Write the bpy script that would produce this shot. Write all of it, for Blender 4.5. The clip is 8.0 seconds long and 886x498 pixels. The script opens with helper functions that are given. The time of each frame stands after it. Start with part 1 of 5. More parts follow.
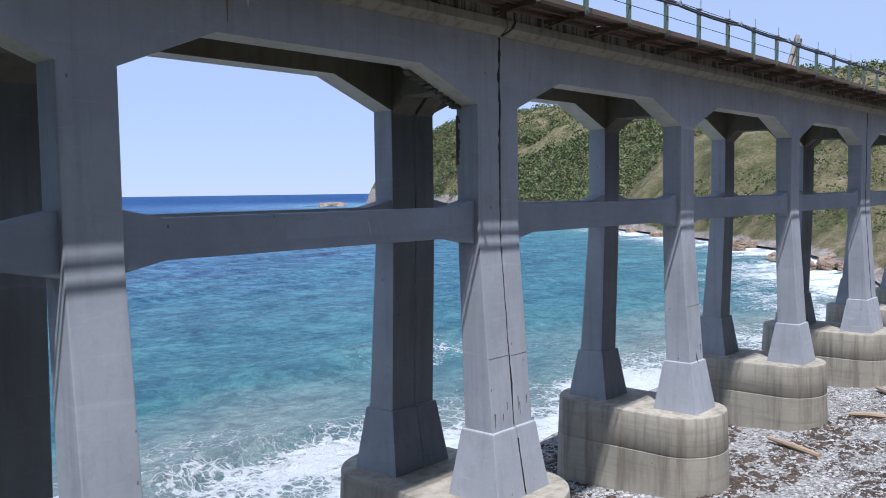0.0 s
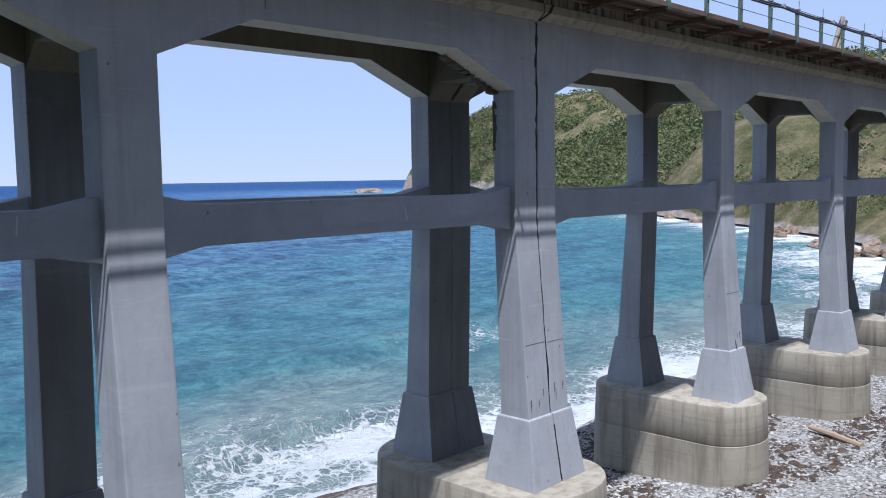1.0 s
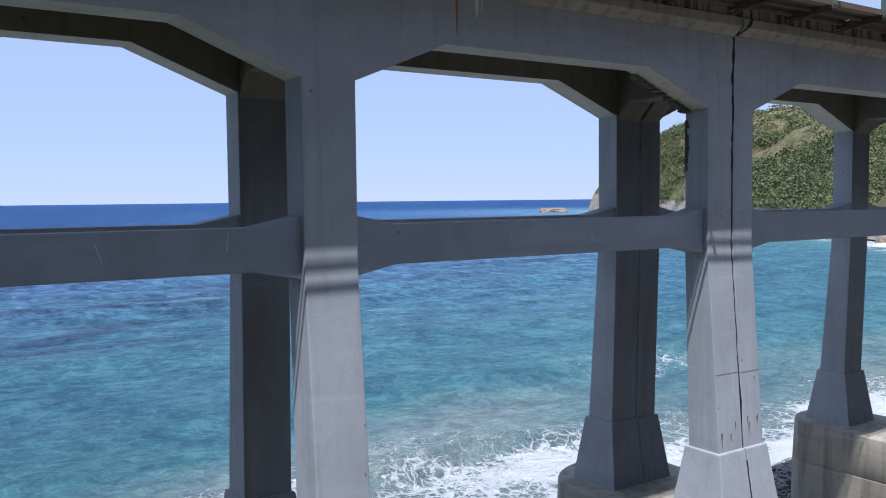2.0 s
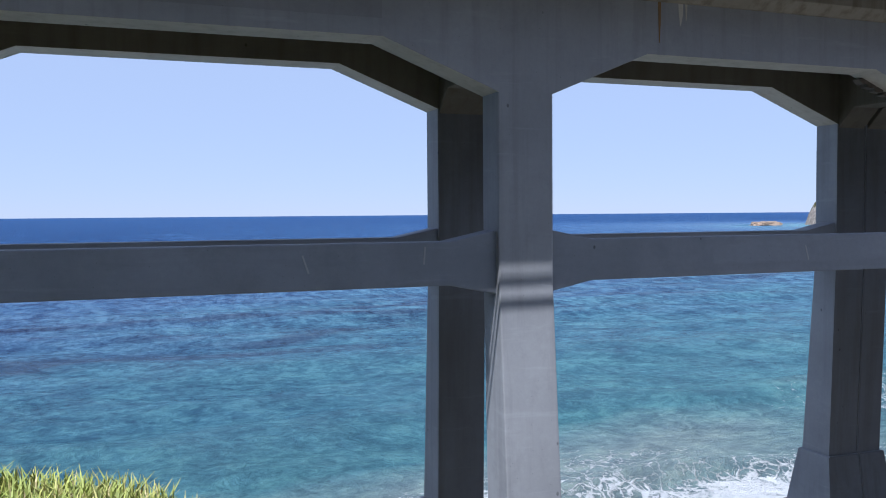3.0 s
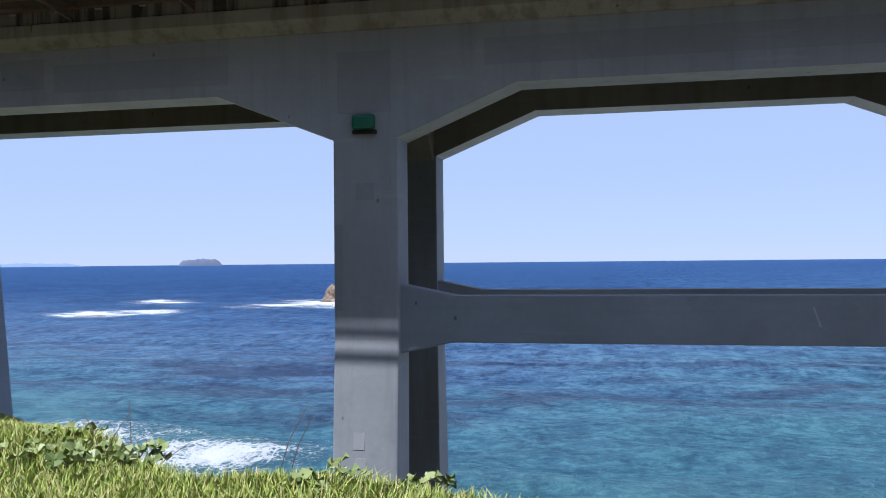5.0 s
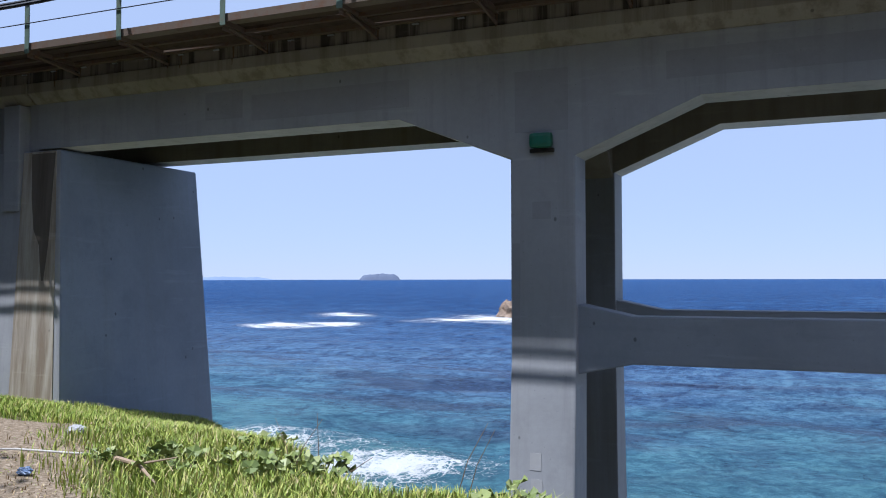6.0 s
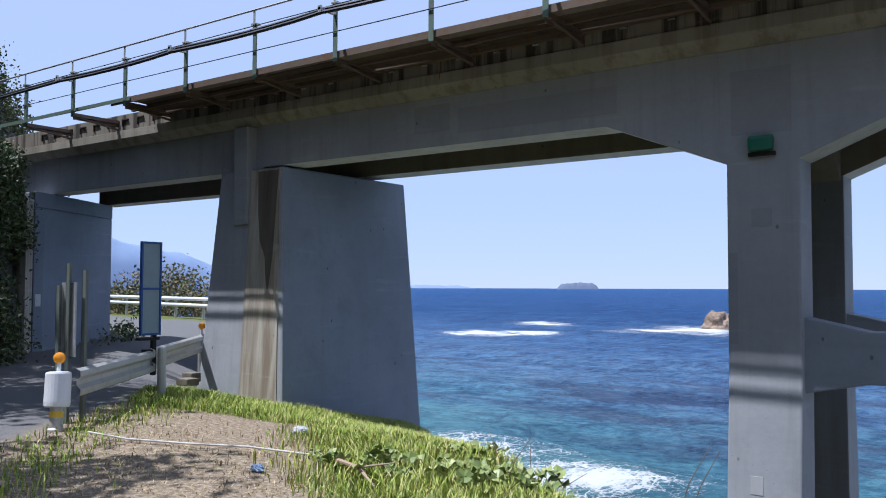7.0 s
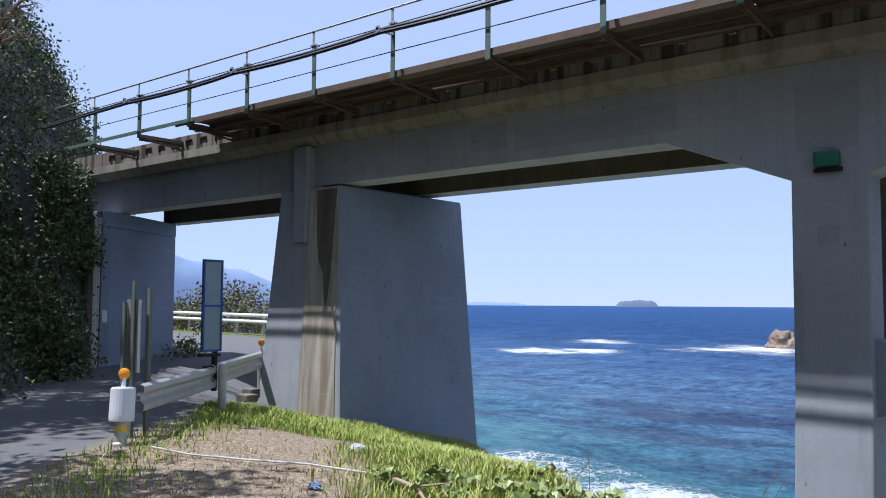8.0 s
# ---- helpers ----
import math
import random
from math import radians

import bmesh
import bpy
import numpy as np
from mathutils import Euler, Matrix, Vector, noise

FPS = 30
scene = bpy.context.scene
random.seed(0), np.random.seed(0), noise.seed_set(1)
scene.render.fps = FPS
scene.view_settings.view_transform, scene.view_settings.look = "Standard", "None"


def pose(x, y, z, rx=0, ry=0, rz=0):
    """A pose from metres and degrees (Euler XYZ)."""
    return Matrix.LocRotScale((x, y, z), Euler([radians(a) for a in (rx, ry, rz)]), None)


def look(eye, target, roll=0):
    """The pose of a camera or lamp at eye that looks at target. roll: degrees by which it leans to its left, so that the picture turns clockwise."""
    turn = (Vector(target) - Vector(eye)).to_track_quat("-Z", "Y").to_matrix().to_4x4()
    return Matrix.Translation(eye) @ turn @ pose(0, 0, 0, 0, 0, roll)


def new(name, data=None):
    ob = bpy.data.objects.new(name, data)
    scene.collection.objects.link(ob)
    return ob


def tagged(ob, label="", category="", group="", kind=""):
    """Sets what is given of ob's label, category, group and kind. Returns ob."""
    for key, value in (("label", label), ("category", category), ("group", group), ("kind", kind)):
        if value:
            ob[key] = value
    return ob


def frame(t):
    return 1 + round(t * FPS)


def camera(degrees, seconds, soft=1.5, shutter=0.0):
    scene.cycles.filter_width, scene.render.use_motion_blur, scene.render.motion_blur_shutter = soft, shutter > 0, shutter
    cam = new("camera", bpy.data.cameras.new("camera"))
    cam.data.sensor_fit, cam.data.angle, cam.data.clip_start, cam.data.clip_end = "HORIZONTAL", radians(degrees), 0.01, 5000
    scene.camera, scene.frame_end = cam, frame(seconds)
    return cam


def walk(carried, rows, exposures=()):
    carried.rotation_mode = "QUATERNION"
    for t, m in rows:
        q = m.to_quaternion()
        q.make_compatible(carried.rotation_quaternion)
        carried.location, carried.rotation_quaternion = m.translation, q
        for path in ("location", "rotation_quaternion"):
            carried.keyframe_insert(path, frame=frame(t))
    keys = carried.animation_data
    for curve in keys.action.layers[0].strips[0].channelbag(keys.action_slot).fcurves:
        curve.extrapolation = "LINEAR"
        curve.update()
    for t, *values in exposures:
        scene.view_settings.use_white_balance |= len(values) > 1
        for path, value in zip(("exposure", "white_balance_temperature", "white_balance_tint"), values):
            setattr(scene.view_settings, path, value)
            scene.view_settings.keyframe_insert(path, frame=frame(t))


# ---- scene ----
cam = camera(54.8, 8.0, soft=1.0)
PATH = [
    (0, (-5.371, -10.1, 1.382), (-3.876, -8.778, 1.247), -0.8),
    (0.5, (-5.372, -10.101, 1.382), (-3.892, -8.764, 1.236), -0.9),
    (1, (-5.37, -10.1, 1.382), (-3.935, -8.717, 1.216), -0.9),
    (1.5, (-5.393, -10.111, 1.387), (-4.077, -8.613, 1.233), -1.0),
    (2, (-5.369, -10.073, 1.411), (-4.259, -8.413, 1.295), -0.6),
    (2.2, (-5.352, -10.15, 1.414), (-4.352, -8.421, 1.313), -0.7),
    (3.5, (-5.246, -9.954, 1.459), (-4.814, -8.002, 1.393), -0.3),
    (4, (-5.248, -9.966, 1.483), (-5.232, -7.967, 1.463), -0.5),
    (4.5, (-5.337, -9.937, 1.505), (-5.538, -7.947, 1.506), -1.0),
    (4.7, (-5.365, -9.929, 1.487), (-5.642, -7.948, 1.501), -0.9),
    (5.8, (-5.426, -9.928, 1.526), (-6.143, -8.062, 1.59), 0.1),
    (6, (-5.435, -9.913, 1.53), (-6.222, -8.075, 1.598), -0.1),
    (6.5, (-5.525, -9.913, 1.541), (-6.533, -8.187, 1.617), -0.2),
    (7, (-5.57, -9.904, 1.549), (-6.755, -8.295, 1.637), 0.2),
    (7.5, (-5.568, -9.903, 1.555), (-6.847, -8.37, 1.674), 0.6),
    (8, (-5.581, -9.892, 1.563), (-6.869, -8.367, 1.69), 0.4),
]
walk(cam, [(t, look(eye, target, roll)) for t, eye, target, roll in PATH], [(0.0, 0.39, 5500, 14), (4.5, 0.38, 5500, 14), (8.0, 0.51, 5500, 14)])


# ---- light ----
SUN = Vector((1.05, 1.0, -3.55)).normalized()
world = bpy.data.worlds.new("sky")
scene.world = world
world.use_nodes = True
wn = world.node_tree
sky = wn.nodes.new("ShaderNodeTexSky")
sky.sky_type, sky.sun_disc = "NISHITA", False
sky.sun_elevation = math.asin(-SUN.z)
sky.sun_rotation = math.atan2(-SUN.x, -SUN.y)
sky.altitude, sky.air_density, sky.dust_density, sky.ozone_density = 10, 0.8, 0.0, 2.0
haze = wn.nodes.new("ShaderNodeMix")
haze.data_type = "RGBA"
haze.inputs[0].default_value = 0.74
haze.inputs[7].default_value = (7.0, 8.1, 10.3, 1)
wn.links.new(sky.outputs[0], haze.inputs[6])
wn.links.new(haze.outputs[2], wn.nodes["Background"].inputs[0])
wn.nodes["Background"].inputs[1].default_value = 0.067
sun = new("sun", bpy.data.lights.new("sun", "SUN"))
sun.data.energy, sun.data.angle, sun.data.color = 5.0, radians(0.5), (1.0, 0.95, 0.87)
sun.rotation_euler = SUN.to_track_quat("-Z", "Y").to_euler()


# ---- materials ----
def material(name, rough=0.8, metal=0.0, spec=0.4):
    m = bpy.data.materials.new(name)
    m.use_nodes = True
    b = m.node_tree.nodes["Principled BSDF"]
    b.inputs["Roughness"].default_value = rough
    b.inputs["Metallic"].default_value = metal
    b.inputs["Specular IOR Level"].default_value = spec
    return m, m.node_tree, b


def node(nt, kind, **kw):
    n = nt.nodes.new(kind)
    for k, v in kw.items():
        n.inputs[k.replace("_", " ")].default_value = v
    return n


def coords(nt, scale=(1, 1, 1)):
    """World position, stretched by scale."""
    g = nt.nodes.new("ShaderNodeNewGeometry")
    mp = nt.nodes.new("ShaderNodeMapping")
    mp.inputs["Scale"].default_value = scale
    nt.links.new(g.outputs["Position"], mp.inputs["Vector"])
    return mp.outputs[0]


def noise_of(nt, scale, detail=4, stretch=(1, 1, 1), rough=0.55, distort=0.0):
    n = node(nt, "ShaderNodeTexNoise", Scale=scale, Detail=detail, Roughness=rough, Distortion=distort)
    nt.links.new(coords(nt, stretch), n.inputs["Vector"])
    return n.outputs["Fac"]


def ramp(nt, fac, stops):
    r = nt.nodes.new("ShaderNodeValToRGB")
    while len(r.color_ramp.elements) < len(stops):
        r.color_ramp.elements.new(0.5)
    for e, (p, c) in zip(r.color_ramp.elements, stops):
        e.position = p
        e.color = (*c, 1) if len(c) == 3 else c
    nt.links.new(fac, r.inputs[0])
    return r.outputs[0]


def grey(nt, fac, a, b, lo=0.0, hi=1.0):
    m = nt.nodes.new("ShaderNodeMapRange")
    for k, v in zip(("From Min", "From Max", "To Min", "To Max"), (a, b, lo, hi)):
        m.inputs[k].default_value = v
    nt.links.new(fac, m.inputs[0])
    return m.outputs[0]


def mix(nt, fac, a, b, blend="MIX"):
    m = nt.nodes.new("ShaderNodeMix")
    m.data_type, m.blend_type = "RGBA", blend
    for sock, v in ((m.inputs[0], fac), (m.inputs[6], a), (m.inputs[7], b)):
        if isinstance(v, (int, float)):
            sock.default_value = v
        elif isinstance(v, tuple):
            sock.default_value = (*v, 1)
        else:
            nt.links.new(v, sock)
    return m.outputs[2]


def maths(nt, op, a, b=0.0, clamp=False):
    m = nt.nodes.new("ShaderNodeMath")
    m.operation, m.use_clamp = op, clamp
    for sock, v in zip(m.inputs, (a, b)):
        if isinstance(v, (int, float)):
            sock.default_value = v
        else:
            nt.links.new(v, sock)
    return m.outputs[0]


def relief(nt, b, fac, strength, distance=0.02):
    bp = node(nt, "ShaderNodeBump", Strength=strength, Distance=distance)
    nt.links.new(fac, bp.inputs["Height"])
    nt.links.new(bp.outputs[0], b.inputs["Normal"])


def concrete(name, base, dirt, dirt_at=(0.5, 0.75), streak=0.35, rough=0.75, bump=0.25, run=(5.0, 5.0, 0.28), lifts=0.0):
    """Cast concrete: broad tone changes, fine grain and streaks that run down."""
    m, nt, b = material(name, rough, spec=0.3)
    broad = noise_of(nt, 0.55, 5, rough=0.6)
    grain = noise_of(nt, 14, 6, rough=0.7)
    runs = noise_of(nt, 1.0, 5, run, 0.62)
    lift = tuple(min(1, c * 1.16) for c in base)
    low = tuple(c * 0.84 for c in base)
    col = ramp(nt, broad, ((0.3, low), (0.5, base), (0.72, lift)))
    col = mix(nt, grey(nt, runs, *dirt_at, 0.0, streak), col, dirt)
    col = mix(nt, grey(nt, grain, 0.35, 0.7, 0.0, 0.16), col, tuple(c * 0.6 for c in base))
    if lifts:
        beds = noise_of(nt, 1.0, 3, (0.25, 0.25, 7.0), 0.6)
        col = mix(nt, grey(nt, beds, 0.5, 0.68, 0.0, lifts), col, tuple(c * 0.5 for c in base))
    blot = noise_of(nt, 1.9, 6, rough=0.68)
    col = mix(nt, grey(nt, blot, 0.54, 0.7, 0.0, 0.28), col, tuple(c * 0.62 for c in base))
    pits = node(nt, "ShaderNodeTexVoronoi", Scale=9.0)
    nt.links.new(coords(nt), pits.inputs["Vector"])
    pit = grey(nt, pits.outputs["Distance"], 0.03, 0.075, 0.5, 0.0)
    col = mix(nt, pit, col, tuple(c * 0.4 for c in base))
    holes = node(nt, "ShaderNodeTexVoronoi", Scale=2.6)
    nt.links.new(coords(nt, (1, 1, 0.7)), holes.inputs["Vector"])
    col = mix(nt, grey(nt, holes.outputs["Distance"], 0.035, 0.06, 0.75, 0.0), col, tuple(c * 0.3 for c in base))
    scuff = noise_of(nt, 1.2, 4, (0.6, 0.6, 6.0), 0.6)
    col = mix(nt, grey(nt, scuff, 0.60, 0.72, 0.0, 0.3), col, tuple(min(1, c * 1.35) for c in base))
    nt.links.new(col, b.inputs["Base Color"])
    relief(nt, b, maths(nt, "ADD", maths(nt, "MULTIPLY", grain, 0.5), broad), bump, 0.02)
    return m


PAINT = concrete("painted_concrete", (0.325, 0.333, 0.35), (0.18, 0.18, 0.18), (0.5, 0.76), 0.42)
PATCH = concrete("repair_paint", (0.285, 0.29, 0.305), (0.16, 0.16, 0.16), (0.55, 0.8), 0.3)
# Pale bare soffit, with bounce light from below put into its colour.
SOFFIT_LIGHT = concrete("pale_bounce_soffit", (0.50, 0.47, 0.40), (0.26, 0.22, 0.15), (0.5, 0.72), 0.4)
# Grey paint with the blue of open shade mixed into its colour.
BLUE_SHADE_PAINT = concrete("blue_shade_paint", (0.205, 0.228, 0.28), (0.18, 0.19, 0.20), (0.5, 0.75), 0.35)
# Column faces turned inwards: the shade under the deck is in this colour.
SHADED_FACE = concrete("shaded_inner_face", (0.17, 0.178, 0.19), (0.11, 0.105, 0.095), (0.45, 0.7), 0.5)
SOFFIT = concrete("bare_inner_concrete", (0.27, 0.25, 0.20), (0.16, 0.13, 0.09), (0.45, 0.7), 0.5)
CORNICE = concrete("cornice_concrete", (0.29, 0.265, 0.215), (0.15, 0.12, 0.085), (0.47, 0.63), 0.65)
FASCIA = concrete("weathered_fascia", (0.235, 0.205, 0.165), (0.035, 0.028, 0.023), (0.46, 0.57), 0.92)
PEDESTAL = concrete("pedestal_concrete", (0.34, 0.305, 0.24), (0.11, 0.085, 0.06), (0.45, 0.64), 0.55, run=(4.0, 4.0, 0.4), lifts=0.35)
STAINED = concrete("stained_pier_face", (0.45, 0.41, 0.34), (0.17, 0.115, 0.07), (0.40, 0.62), 0.75)


def plain(name, col, rough=0.6, metal=0.0, wear=(0.12, 0.08, 0.05), amount=0.35, scale=6.0):
    """Painted or bare stock with specks of wear."""
    m, nt, b = material(name, rough, metal)
    n = noise_of(nt, scale, 5, rough=0.7)
    c = mix(nt, grey(nt, n, 0.5, 0.72, 0.0, amount), col, wear)
    g = noise_of(nt, scale * 6, 3)
    c = mix(nt, grey(nt, g, 0.3, 0.8, 0.0, 0.25), c, tuple(v * 0.7 for v in col))
    nt.links.new(c, b.inputs["Base Color"])
    relief(nt, b, g, 0.15, 0.004)
    return m


# ---- helpers of the scene ----
def solid(name, bm, mat, parent=None, label="", smooth=False, at=None):
    me = bpy.data.meshes.new(name)
    bm.normal_update()
    bm.to_mesh(me)
    bm.free()
    for mt in (mat if isinstance(mat, (list, tuple)) else [mat]):
        me.materials.append(mt)
    if smooth:
        for p in me.polygons:
            p.use_smooth = True
        me.set_sharp_from_angle(angle=radians(38))
    ob = new(name, me)
    if at is not None:
        ob.matrix_basis = at
    if parent:
        ob.parent = parent
    if label:
        ob["label"] = label
    return ob


def part(name, bm, mat, parent, label="", smooth=False):
    return solid(name, bm, mat, parent, label, smooth)


def empty(name, place=(0, 0, 0), **tags):
    e = new(name)
    e.location = place
    e.empty_display_size = 0.2
    return tagged(e, **tags)


def box(bm, x0, x1, y0, y1, z0, z1, bevel=0.0):
    r = bmesh.ops.create_cube(bm, size=1.0, matrix=Matrix.Translation(((x0 + x1) / 2, (y0 + y1) / 2, (z0 + z1) / 2)) @ Matrix.Diagonal((x1 - x0, y1 - y0, z1 - z0, 1)))
    if bevel:
        es = list({e for v in r["verts"] for e in v.link_edges})
        bmesh.ops.bevel(bm, geom=es, offset=bevel, segments=2, affect="EDGES", profile=0.6)
    return bm


def boxes(*rows, bevel=0.0):
    bm = bmesh.new()
    for r in rows:
        box(bm, *r, bevel=bevel)
    return bm


def prism(profile, y0, y1, bevel=0.0, axis="y", sharp=None):
    """A closed outline in (x, z) pushed from y0 to y1 (axis 'x': outline in (y, z))."""
    bm = bmesh.new()
    put = (lambda a, c, b: (a, b, c)) if axis == "y" else (lambda a, c, b: (b, a, c))
    lo = [bm.verts.new(put(a, c, y0)) for a, c in profile]
    hi = [bm.verts.new(put(a, c, y1)) for a, c in profile]
    bm.faces.new(lo)
    bm.faces.new(hi[::-1])
    n = len(lo)
    for i in range(n):
        bm.faces.new((lo[i], hi[i], hi[(i + 1) % n], lo[(i + 1) % n]))
    bmesh.ops.recalc_face_normals(bm, faces=bm.faces)
    if bevel:
        bmesh.ops.bevel(bm, geom=[e for e in bm.edges if sharp is None or not all(abs(v.co.z - sharp) < 1e-4 for v in e.verts)], offset=bevel, segments=2, affect="EDGES", profile=0.6)
    return bm


def hull(rings, bevel=0.0, caps=True, upright=False):
    """Rings of equal length, joined one to the next."""
    bm = bmesh.new()
    vs = [[bm.verts.new(p) for p in r] for r in rings]
    for a, b in zip(vs, vs[1:]):
        n = len(a)
        for i in range(n):
            bm.faces.new((a[i], a[(i + 1) % n], b[(i + 1) % n], b[i]))
    if caps:
        bm.faces.new(vs[0][::-1])
        bm.faces.new(vs[-1])
    bmesh.ops.recalc_face_normals(bm, faces=bm.faces)
    if bevel:
        bmesh.ops.bevel(bm, geom=[e for e in bm.edges if e.is_manifold and e.calc_face_angle(0) > 0.25 and not (upright and abs(e.verts[0].co.z - e.verts[1].co.z) < 0.2)], offset=bevel, segments=2, affect="EDGES", profile=0.6)
    return bm


def rod(bm, a, b, r, n=8):
    a, b = Vector(a), Vector(b)
    d = b - a
    m = Matrix.Translation((a + b) / 2) @ d.to_track_quat("Z", "Y").to_matrix().to_4x4()
    bmesh.ops.create_cone(bm, cap_ends=True, segments=n, radius1=r, radius2=r, depth=d.length, matrix=m)
    return bm


def tube(bm, pts, radii, n=8):
    """A bent, tapered tube through pts."""
    rings = []
    for i, p in enumerate(pts):
        p = Vector(p)
        d = Vector(pts[min(i + 1, len(pts) - 1)]) - Vector(pts[max(i - 1, 0)])
        q = d.to_track_quat("Z", "Y")
        rings.append([bm.verts.new(p + q @ Vector((math.cos(a) * radii[i], math.sin(a) * radii[i], 0))) for a in (2 * math.pi * k / n for k in range(n))])
    for a, b in zip(rings, rings[1:]):
        for i in range(n):
            bm.faces.new((a[i], a[(i + 1) % n], b[(i + 1) % n], b[i]))
    bm.faces.new(rings[0][::-1])
    bm.faces.new(rings[-1])
    return bm


def side_of(px, py, line):
    """Signed distance of points to a broken line: positive on its left."""
    best = np.full(np.shape(px), 1e9)
    sign = np.ones(np.shape(px))
    for (ax, ay), (bx, by) in zip(line, line[1:]):
        dx, dy = bx - ax, by - ay
        t = np.clip(((px - ax) * dx + (py - ay) * dy) / (dx * dx + dy * dy), 0, 1)
        ex, ey = px - (ax + t * dx), py - (ay + t * dy)
        d = np.hypot(ex, ey)
        near = d < best - 1e-9
        s = np.where(dx * (py - ay) - dy * (px - ax) >= 0, 1.0, -1.0)
        best = np.where(near, d, best)
        sign = np.where(near, s, sign)
    return best * sign


def lattice(cell, x, y, seed):
    """Smooth value noise on arrays, 0 to 1."""
    rng = np.random.RandomState(seed)
    tab = rng.rand(256, 256)
    u, v = x / cell, y / cell
    i, j = np.floor(u).astype(int), np.floor(v).astype(int)
    f, g = u - i, v - j
    f, g = f * f * (3 - 2 * f), g * g * (3 - 2 * g)
    at = lambda a, b: tab[a % 256, b % 256]
    return (at(i, j) * (1 - f) + at(i + 1, j) * f) * (1 - g) + (at(i, j + 1) * (1 - f) + at(i + 1, j + 1) * f) * g


def fractal(cell, x, y, seed, octaves=4):
    total, amp, s = 0.0, 0.5, 0.0
    for k in range(octaves):
        total = total + amp * lattice(cell / 2 ** k, x, y, seed + k)
        s += amp
        amp *= 0.5
    return total / s


def sheet(name, xs, ys, height, mat, layers=None, flip=False):
    """A grid of heights over the given lines."""
    X, Y = np.meshgrid(xs, ys)
    Z = height(X, Y)
    me = bpy.data.meshes.new(name)
    n, k = len(xs), len(ys)
    verts = np.stack([X.ravel(), Y.ravel(), Z.ravel()], 1)
    idx = np.arange(n * k).reshape(k, n)
    quads = np.stack([idx[:-1, :-1].ravel(), idx[:-1, 1:].ravel(), idx[1:, 1:].ravel(), idx[1:, :-1].ravel()], 1)
    me.from_pydata(verts.tolist(), [], quads.tolist())
    for p in me.polygons:
        p.use_smooth = True
    for key, fn in (layers or {}).items():
        me.attributes.new(key, "FLOAT", "POINT").data.foreach_set("value", fn(X, Y).ravel().astype(np.float32))
    me.materials.append(mat)
    return new(name, me)


def stretch(lo, a, b, hi, step, out):
    """Even lines from a to b, and ever wider ones out to lo and hi."""
    mid = list(np.arange(a, b + step / 2, step))
    def tail(start, end):
        res, d, v = [], step, start
        while abs(v - end) > 1e-6:
            d *= out
            v = v + d if end > start else v - d
            if (v >= end) == (end > start):
                v = end
            res.append(v)
        return res
    return np.array(tail(a, lo)[::-1] + mid + tail(b, hi))


# ---- lie of the land ----
SEA = -7.1
EDGE = [(-1.0, -60), (-2.6, -14), (-4.1, -9.6), (-4.55, -7.8), (-4.95, -6.3), (-5.45, -5.4), (-6.3, -4.9), (-7.0, -4.62), (-7.8, -4.5), (-8.4, -4.75), (-9.2, -4.2), (-11.3, -2.25), (-13.2, -0.1), (-15.3, 2.3), (-17.6, 3.4), (-20.5, 6.6), (-26, 11.6), (-34, 13.4), (-60, 17), (-140, 30), (-3000, 200)]
SHORE = [(-3000, 230), (-140, 45), (-60, 26), (-40, 18), (-20, 9.5), (-8, 6.5), (2, 7), (8, 7.6), (12, 7.2), (18, 6.0), (30, 6.6), (45, 6.2), (60, 6.6), (80, 13), (101, 22), (118, 36), (150, 72), (215, 115), (330, 250), (385, 370), (420, 400), (470, 330), (700, 100), (3000, -600)]
# East of x = -11.5 this bank is unseen, added to cut sky light.
CLIFF = [(3000, -80), (90, -30), (40, -24), (12, -21), (-2, -19.5), (-8, -16.5), (-11.5, -12.5), (-15, -8.2), (-19.2, -4.9), (-21.9, -2.3), (-23.3, -0.7), (-24.95, 2.5), (-30, 5.2), (-48, 6.6), (-70, 7.0), (-140, 16), (-3000, 150)]


def shore_gap(x, y):
    """Metres from the water line, positive at sea."""
    return side_of(x, y, SHORE)


def ground_height(x, y):
    top = -0.22 * np.clip(y + 2.2, 0, 6) * (x > -30) * np.clip((x + 21) / 4, 0, 1)
    top = top - 0.2 * np.clip(y + 3.2, 0, 1) * np.clip((x + 15.5) / 2, 0, 1)
    top = top + 0.2 * np.clip((-19 - x) / 6, 0, 1)
    rough = 0.05 * (fractal(0.7, x, y, 3) - 0.5) + 0.10 * (fractal(2.6, x, y, 9) - 0.5)
    e = -side_of(x, y, EDGE)
    road = np.clip(side_of(x, y, RAIL_LINE) / 0.6, 0, 1)
    top = top + rough * (1 - road)
    s = -shore_gap(x, y)
    beach = SEA + np.where(s > 0, 0.075 * np.minimum(s, 30), 0.16 * np.maximum(s, -60))
    beach = beach + 0.16 * (fractal(3.5, x, y, 21) - 0.5)
    drop = top - 0.12 * np.clip(e, 0, 1) - 4.5 * np.clip(e - 0.3, 0, 40) - 0.4 * (fractal(1.2, x, y, 14) - 0.3) * np.clip(e, 0, 1)
    z = np.where(e > 0, np.maximum(drop, beach), top)
    k = np.clip(side_of(x, y, CLIFF) * CLIFF_SIDE, 0, None)
    rise = np.minimum(2.1 * k, 11 + 0.55 * k) * (0.75 + 0.5 * fractal(3.0, x, y, 31)) + 0.5 * (fractal(0.9, x, y, 37) - 0.5) * np.clip(k, 0, 1)
    return z + np.where(k > 0, np.minimum(rise, 70), 0)


RAIL_LINE = [(-6.0, -14.2), (-14.2, -5.0), (-15.96, -2.65), (-18.3, 0.0), (-19.8, 3.0), (-24, 8.6), (-34, 11.7), (-60, 14.5), (-3000, 170)]
